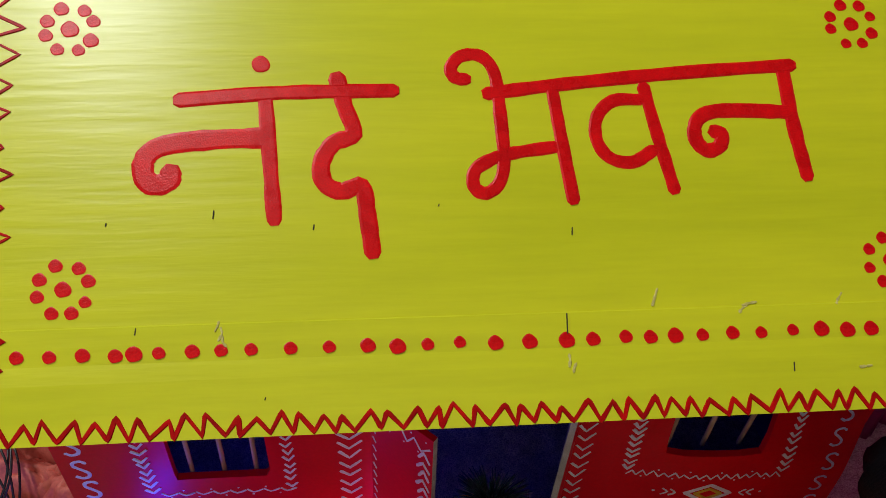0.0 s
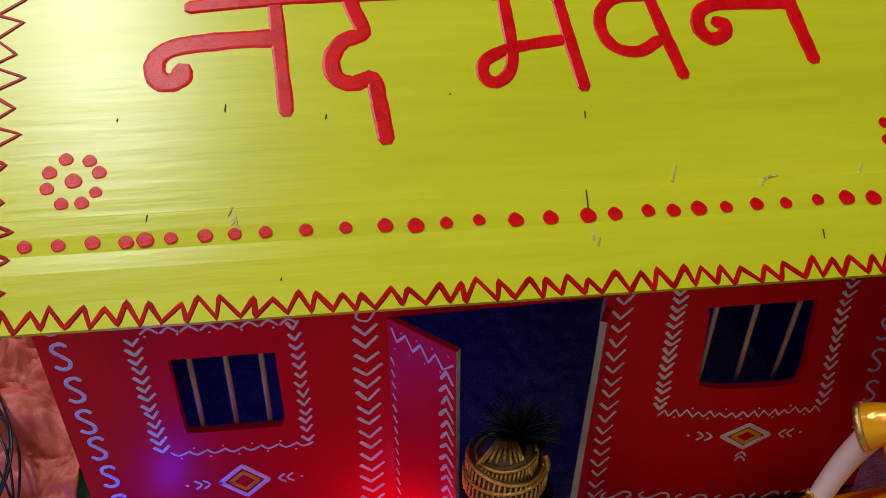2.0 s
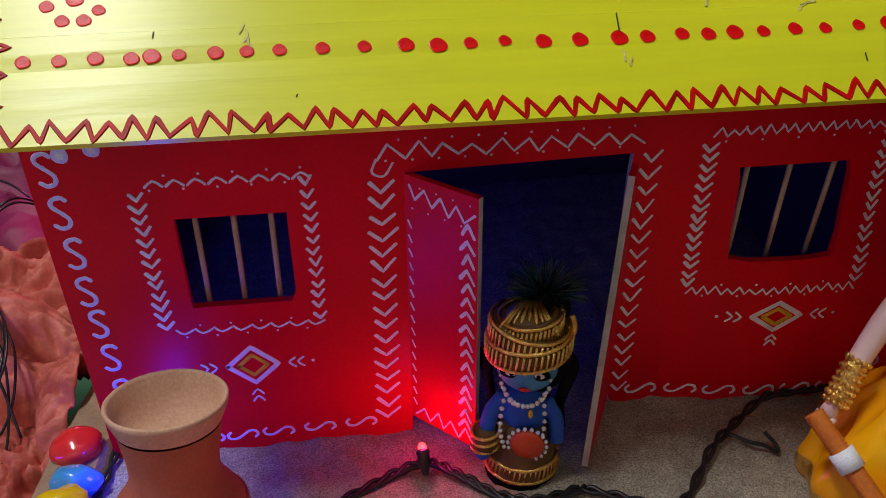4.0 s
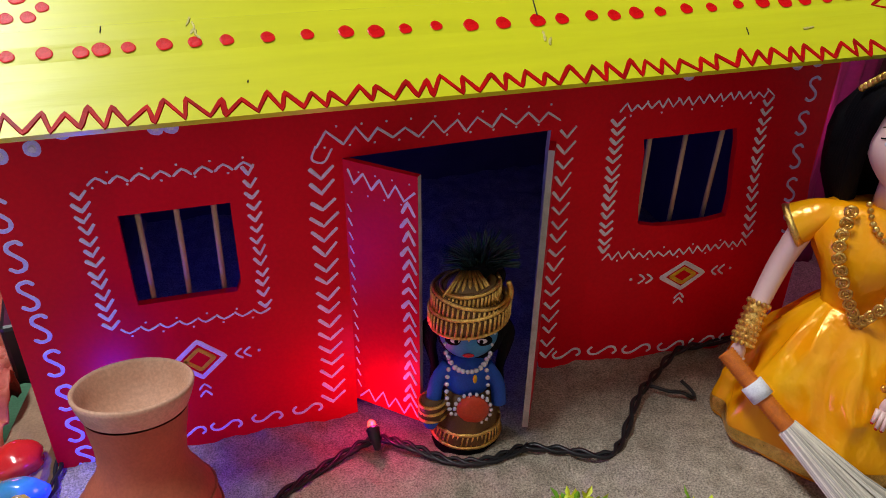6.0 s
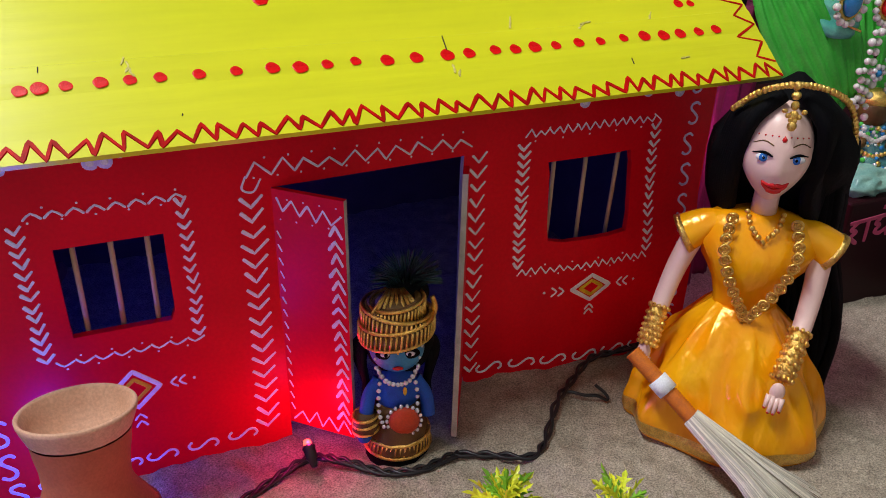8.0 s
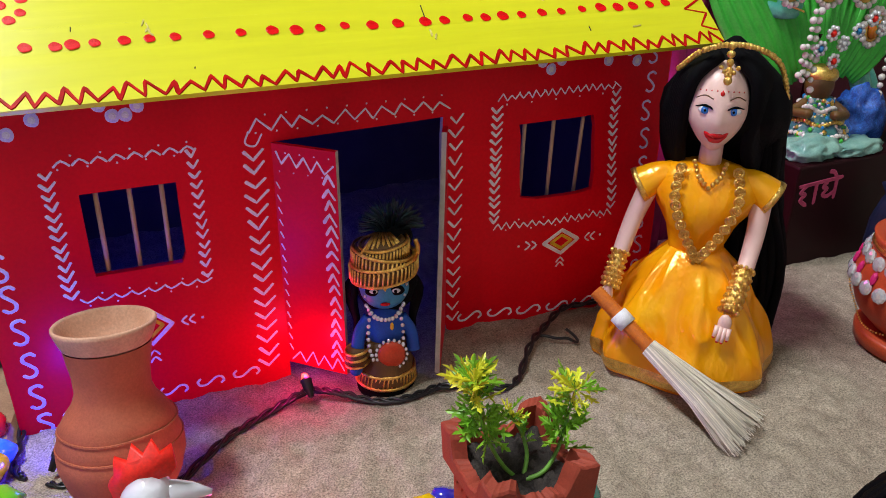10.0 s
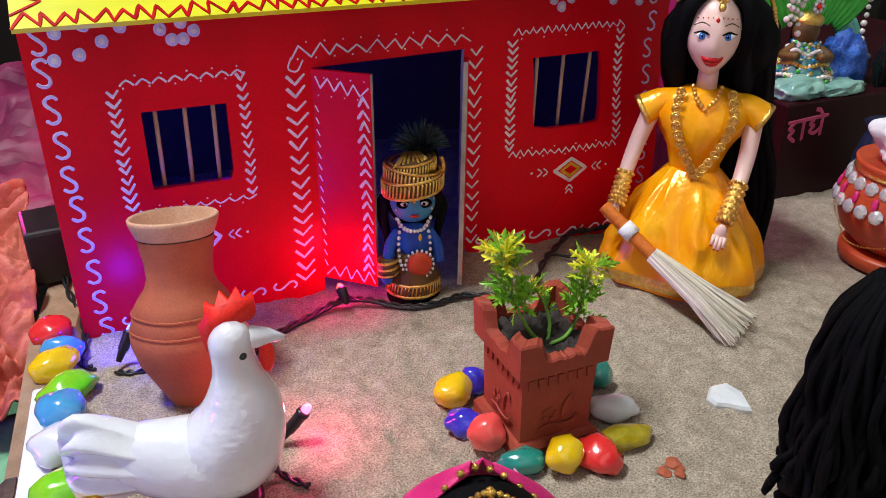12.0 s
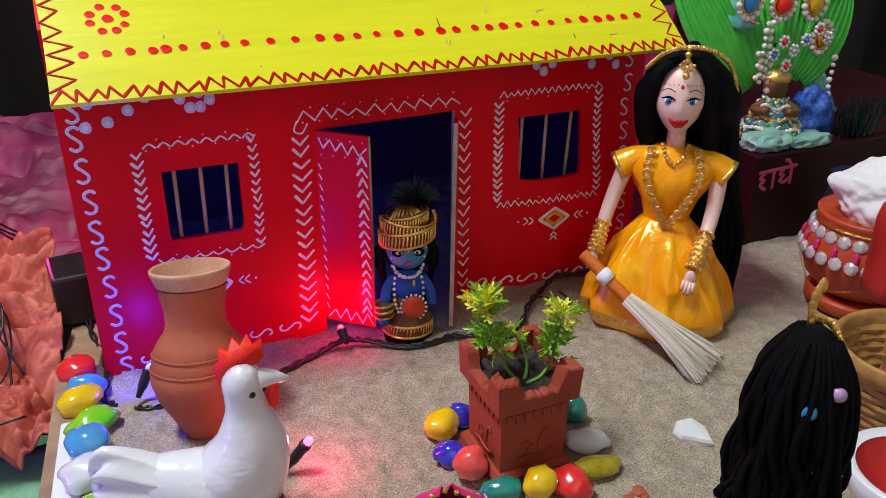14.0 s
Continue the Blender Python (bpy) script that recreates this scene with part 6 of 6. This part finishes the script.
        tube(bm, [p0, p1], 0.0007, 6)
        part("gold_rib", bm, M_GOLD, leaf_)
    bm = bmesh.new()
    tube(bm, [(0, 0.010, -0.001), (0, 0.010, 0.080)], 0.004, 8)
    part("stand", bm, M_MAROONBOX, lf)
    for x, z, w_, h_, m in ((0.531, 0.199, 0.0075, 0.0100, M_JEWELB), (0.567, 0.194, 0.0085, 0.0075, M_COMB), (0.603, 0.194, 0.0075, 0.0100, M_DIAMOND), (0.618, 0.163, 0.0060, 0.0090, M_AMBER)):
        bm = bmesh.new()
        ball(bm, (x - ax, 0.004, z - zt), (w_, 0.0045, h_), 0, 18, 12)
        stone_ = part("brooch", bm, m, lf, smooth=True)
        bm = bmesh.new()
        tube(bm, [(x - ax + (w_ + 0.0012) * math.cos(q), 0.005, z - zt + (h_ + 0.0012) * math.sin(q)) for q in (6.2832 * i / 28 for i in range(29))], 0.0013, 6)
        part("gold_bezel", bm, M_GOLD, stone_, "gold bezel", True)
        bm = bmesh.new()
        n_ = 15
        for i in range(n_):
            q = 6.2832 * i / n_
            ball(bm, (x - ax + (w_ + 0.0048) * math.cos(q), 0.0045, z - zt + (h_ + 0.0048) * math.sin(q)), 0.0027 * rnd_.uniform(0.85, 1.1), 0, 10, 7)
        part("pearl_ring", bm, M_PEARL, stone_, "ring of small pearls", True)
    gems = 0
    for cx, cz in ((0.550, 0.168), (0.562, 0.160), (0.574, 0.168), (0.587, 0.176), (0.598, 0.168), (0.541, 0.158), (0.556, 0.148)):
        for k in range(8):
            q = 6.2832 * k / 7
            r = 0.0 if k == 7 else 0.0042
            bm = bmesh.new()
            ball(bm, (cx - ax + r * math.cos(q), -0.020, cz - zt + r * math.sin(q)), 0.0020 if k < 7 else 0.0026, 0, 8, 6)
            part("rhinestone", bm, M_GEM if k < 7 else (M_COMB, M_GEM, M_JEWELB)[gems % 3], lf, smooth=True)
        gems += 1
    for cx, z0, z1 in ((0.531, 0.184, 0.136), (0.536, 0.184, 0.140), (0.541, 0.150, 0.128), (0.527, 0.160, 0.140), (0.6125, 0.150, 0.118)):
        n_ = max(3, int((z0 - z1) / 0.0052))
        for k in range(n_):
            bm = bmesh.new()
            ball(bm, (cx - ax + rnd_.uniform(-0.001, 0.001), -0.018, z0 + (z1 - z0) * k / (n_ - 1) - zt), rnd_.uniform(0.0020, 0.0028), 0, 8, 6)
            part("pearl", bm, M_PEARL, lf, smooth=True)
    # cloths round the idol
    for name, m, label, x, y, r, seed in (("glitter_cloth", M_BLUEGLITTER, "crumpled blue glitter cloth beside the idol", 0.604, 0.018, (0.020, 0.014, 0.024), 3),
                                          ("pale_cloth", M_PALETEAL, "pale teal satin cloth bunched on the box", 0.543, 0.001, (0.022, 0.013, 0.009), 5),
                                          ("pale_cloth", M_PALETEAL, "pale teal satin cloth bunched on the box", 0.580, -0.002, (0.024, 0.012, 0.006), 8)):
        bm = bmesh.new()
        bmesh.ops.create_icosphere(bm, subdivisions=4, radius=1)
        for v in bm.verts:
            d = v.co.normalized()
            k = 1 + 0.30 * (1 - 2.4 * abs(noise.noise(d * 1.8 + Vector((seed, 0, 0))))) + 0.10 * noise.noise(d * 5 + Vector((0, seed, 0)))
            v.co = Vector((d.x * r[0] * k, d.y * r[1] * k, max(d.z * r[2] * k, -0.6 * r[2])))
        ob = part(name, bm, m, smooth=True)
        ob.matrix_world = pose(x, y, zt + 0.6 * r[2])
        tagged(ob, label, "cloth")
    w_ = thing("feather_whisk", (0.640, -0.004, zt), "dark whisk of stiff black and teal feather strips", "whisk")
    for k in range(26):
        x = -0.026 + 0.052 * k / 25
        bm = bmesh.new()
        tube(bm, [(x * 0.7, rnd_.uniform(-0.003, 0.003), 0.0), (x, rnd_.uniform(-0.006, 0.002), 0.020), (x * 1.15 + rnd_.uniform(-0.002, 0.002), -0.006, 0.034 + rnd_.uniform(-0.005, 0.006))], [0.0011, 0.0012, 0.0004], 5)
        part("strip", bm, M_PLUME if k % 3 else M_BLACK, w_)
    bm = bmesh.new()
    lathe(bm, [(0.012, 0.0), (0.017, 0.004), (0.020, 0.020), (0.019, 0.040), (0.014, 0.056), (0.012, 0.060), (0.016, 0.068), (0.010, 0.070)], 30, wob=lambda a, z: 1 + 0.06 * math.sin(7 * a + 60 * z) + 0.05 * math.sin(12 * a))
    finish("cloth_pouch", bm, M_NAVY, pose(0.592, -0.048, 0.0), "dark navy cloth pouch standing on the sand", "pouch")


shrine()


def lights_string():
    c = thing("string_lights", (0.0, 0.0, 0.0), "black wired string of small coloured lamps on the sand", "string lights")

    def wire(path, r=0.0011, twist=0.0016, strands=2):
        p = curve([(x, y, sand_z(x, y) + z) for x, y, z in path], 10)
        for s in range(strands):
            bm_ = bmesh.new()
            q = []
            for i, v in enumerate(p):
                a = i * 0.55 + 6.2832 * s / strands
                q.append(v + Vector((twist * math.cos(a), twist * math.sin(a), 0.0004 * math.sin(a) + 0.0008)))
            tube(bm_, q, r, 6)
            part("wire", bm_, M_BLACK, c, smooth=True)

    wire([(0.070, -0.085, 0.001), (0.100, -0.057, 0.001), (0.128, -0.038, 0.002), (0.150, -0.030, 0.006), (0.165, -0.042, 0.005), (0.182, -0.056, 0.001), (0.200, -0.062, 0.001), (0.222, -0.058, 0.001)], 0.0011, 0.0018, 3)
    wire([(0.222, -0.058, 0.001), (0.240, -0.066, 0.001), (0.258, -0.074, 0.001), (0.271, -0.066, 0.002), (0.290, -0.044, 0.004), (0.308, -0.030, 0.005), (0.330, -0.016, 0.006), (0.355, -0.010, 0.005), (0.400, -0.008, 0.004)], 0.0012, 0.0014, 2)
    wire([(0.300, -0.036, 0.003), (0.312, -0.044, 0.004), (0.322, -0.048, 0.002), (0.318, -0.040, 0.008)], 0.0010, 0.0004, 1)
    wire([(-0.012, 0.075, 0.014), (-0.010, 0.050, 0.006), (-0.004, 0.020, 0.003), (-0.003, -0.006, 0.002), (-0.006, -0.028, 0.002), (0.000, -0.044, 0.001)], 0.0011, 0.0014, 2)
    wire([(0.012, -0.056, 0.001), (0.020, -0.062, 0.001), (0.030, -0.060, 0.001), (0.036, -0.050, 0.001)], 0.0010, 0.0010, 2)
    wire([(0.077, -0.152, 0.001), (0.074, -0.166, 0.001), (0.078, -0.178, 0.001), (0.086, -0.186, 0.001)], 0.0010, 0.0010, 2)

    def bulb(base, tip, colour):
        a, b = Vector(base), Vector(tip)
        bm_ = bmesh.new()
        tube(bm_, [a, a.lerp(b, 0.30), a.lerp(b, 0.32), a.lerp(b, 0.70), a.lerp(b, 0.72), a.lerp(b, 0.80)], [0.0016, 0.0024, 0.0030, 0.0031, 0.0036, 0.0034], 12)
        h_ = part("lamp_holder", bm_, M_BLACK, c, smooth=True)
        bm_ = bmesh.new()
        e, d = a.lerp(b, 0.80), (b - a).normalized()
        tube(bm_, [e, e + d * 0.0022, e + d * 0.0036, e + d * 0.0043], [0.0022, 0.0022, 0.0017, 0.0006], 10)
        m = mat("lit_lamp", colour, rough=0.3, emit=(*colour, 4.0), bump=0)
        cap = part("lamp_cap", bm_, m, h_, "small glowing coloured lamp", True)
        cap.visible_shadow = False

    bulb((0.0795, -0.1540, 0.003), (0.0965, -0.1555, 0.0225), (1.0, 0.10, 0.22))
    bulb((0.0135, -0.0500, 0.001), (0.0245, -0.0380, 0.0165), (0.10, 0.14, 1.0))
    bulb((0.1500, -0.0420, 0.003), (0.1495, -0.0290, 0.0090), (1.0, 0.06, 0.03))
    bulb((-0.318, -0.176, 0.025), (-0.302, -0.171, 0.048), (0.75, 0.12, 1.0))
    a = thing("power_adapter", (-0.018, 0.085, 0.0), "black plastic power adapter block", "adapter", turn=6)
    bm = bmesh.new()
    box(bm, (-0.014, -0.022, -0.001), (0.013, 0.022, 0.037), 0, 0.0025)
    part("case", bm, M_BLACK, a)
    for k, path in enumerate(([(-0.028, 0.09, 0.034), (-0.055, 0.075, 0.038), (-0.075, 0.05, 0.022), (-0.062, 0.015, 0.012), (-0.048, -0.02, 0.010), (-0.050, -0.045, -0.004), (-0.075, -0.065, -0.030), (-0.13, -0.075, -0.05)],
                              [(-0.028, 0.10, 0.026), (-0.058, 0.085, 0.030), (-0.080, 0.06, 0.016), (-0.068, 0.02, 0.006), (-0.052, -0.015, 0.004), (-0.056, -0.045, -0.012), (-0.085, -0.06, -0.035), (-0.14, -0.07, -0.06)],
                              [(-0.10, 0.01, 0.02), (-0.075, -0.01, 0.012), (-0.055, -0.035, -0.004), (-0.042, -0.065, -0.020)],
                              [(-0.030, 0.08, 0.030), (-0.070, 0.10, 0.040), (-0.110, 0.07, 0.030), (-0.095, 0.03, 0.014), (-0.060, 0.00, 0.006), (-0.045, -0.03, 0.000), (-0.055, -0.06, -0.030), (-0.10, -0.075, -0.045)],
                              [(-0.12, 0.05, 0.030), (-0.085, 0.02, 0.016), (-0.052, -0.025, 0.004), (-0.050, -0.06, -0.030), (-0.06, -0.09, -0.05)],
                              [(-0.14, -0.085, -0.03), (-0.09, -0.105, -0.034), (-0.045, -0.105, -0.030)])):
        bm = bmesh.new()
        tube(bm, curve([(x, y, z + 0.022 * ease(-0.03, -0.05, x)) for x, y, z in path], 10), 0.0008, 6)
        part("lead", bm, M_BLACK, a, smooth=True)


lights_string()


def crumbs():
    rnd_ = random.Random(9)
    for k, (x, y, r) in enumerate(((0.241, -0.243, 0.0035), (0.249, -0.240, 0.0045), (0.247, -0.247, 0.0028))):
        bm = bmesh.new()
        bmesh.ops.create_icosphere(bm, subdivisions=2, radius=r)
        for v in bm.verts:
            v.co *= 1 + 0.4 * noise.noise(v.co * 300 + Vector((k, 0, 0)))
            v.co.z *= 0.5
        ob = part("clay_chip", bm, M_CLAY)
        ob.matrix_world = pose(x, y, sand_z(x, y) + r * 0.3, 0, 0, 40 * k)
        tagged(ob, "small broken brown clay chip on the sand", "chip", "clay chips on the sand")
    # loose grains
    bm = bmesh.new()
    for k in range(2600):
        x, y = rnd_.uniform(-0.01, 0.42), rnd_.uniform(-0.30, -0.005)
        r = rnd_.uniform(0.0003, 0.0008)
        z = sand_z(x, y)
        v = [bm.verts.new((x + r * a, y + r * b, z + r * c)) for a, b, c in ((1, 0, 0), (-0.5, 0.9, 0), (-0.5, -0.9, 0), (0, 0, 1.1))]
        for f in ((0, 1, 3), (1, 2, 3), (2, 0, 3)):
            bm.faces.new([v[i] for i in f])
    tagged(part("sand_grains", bm, M_SAND), "loose coarse sand grains on the ground", "sand", kind="stuff")


crumbs()
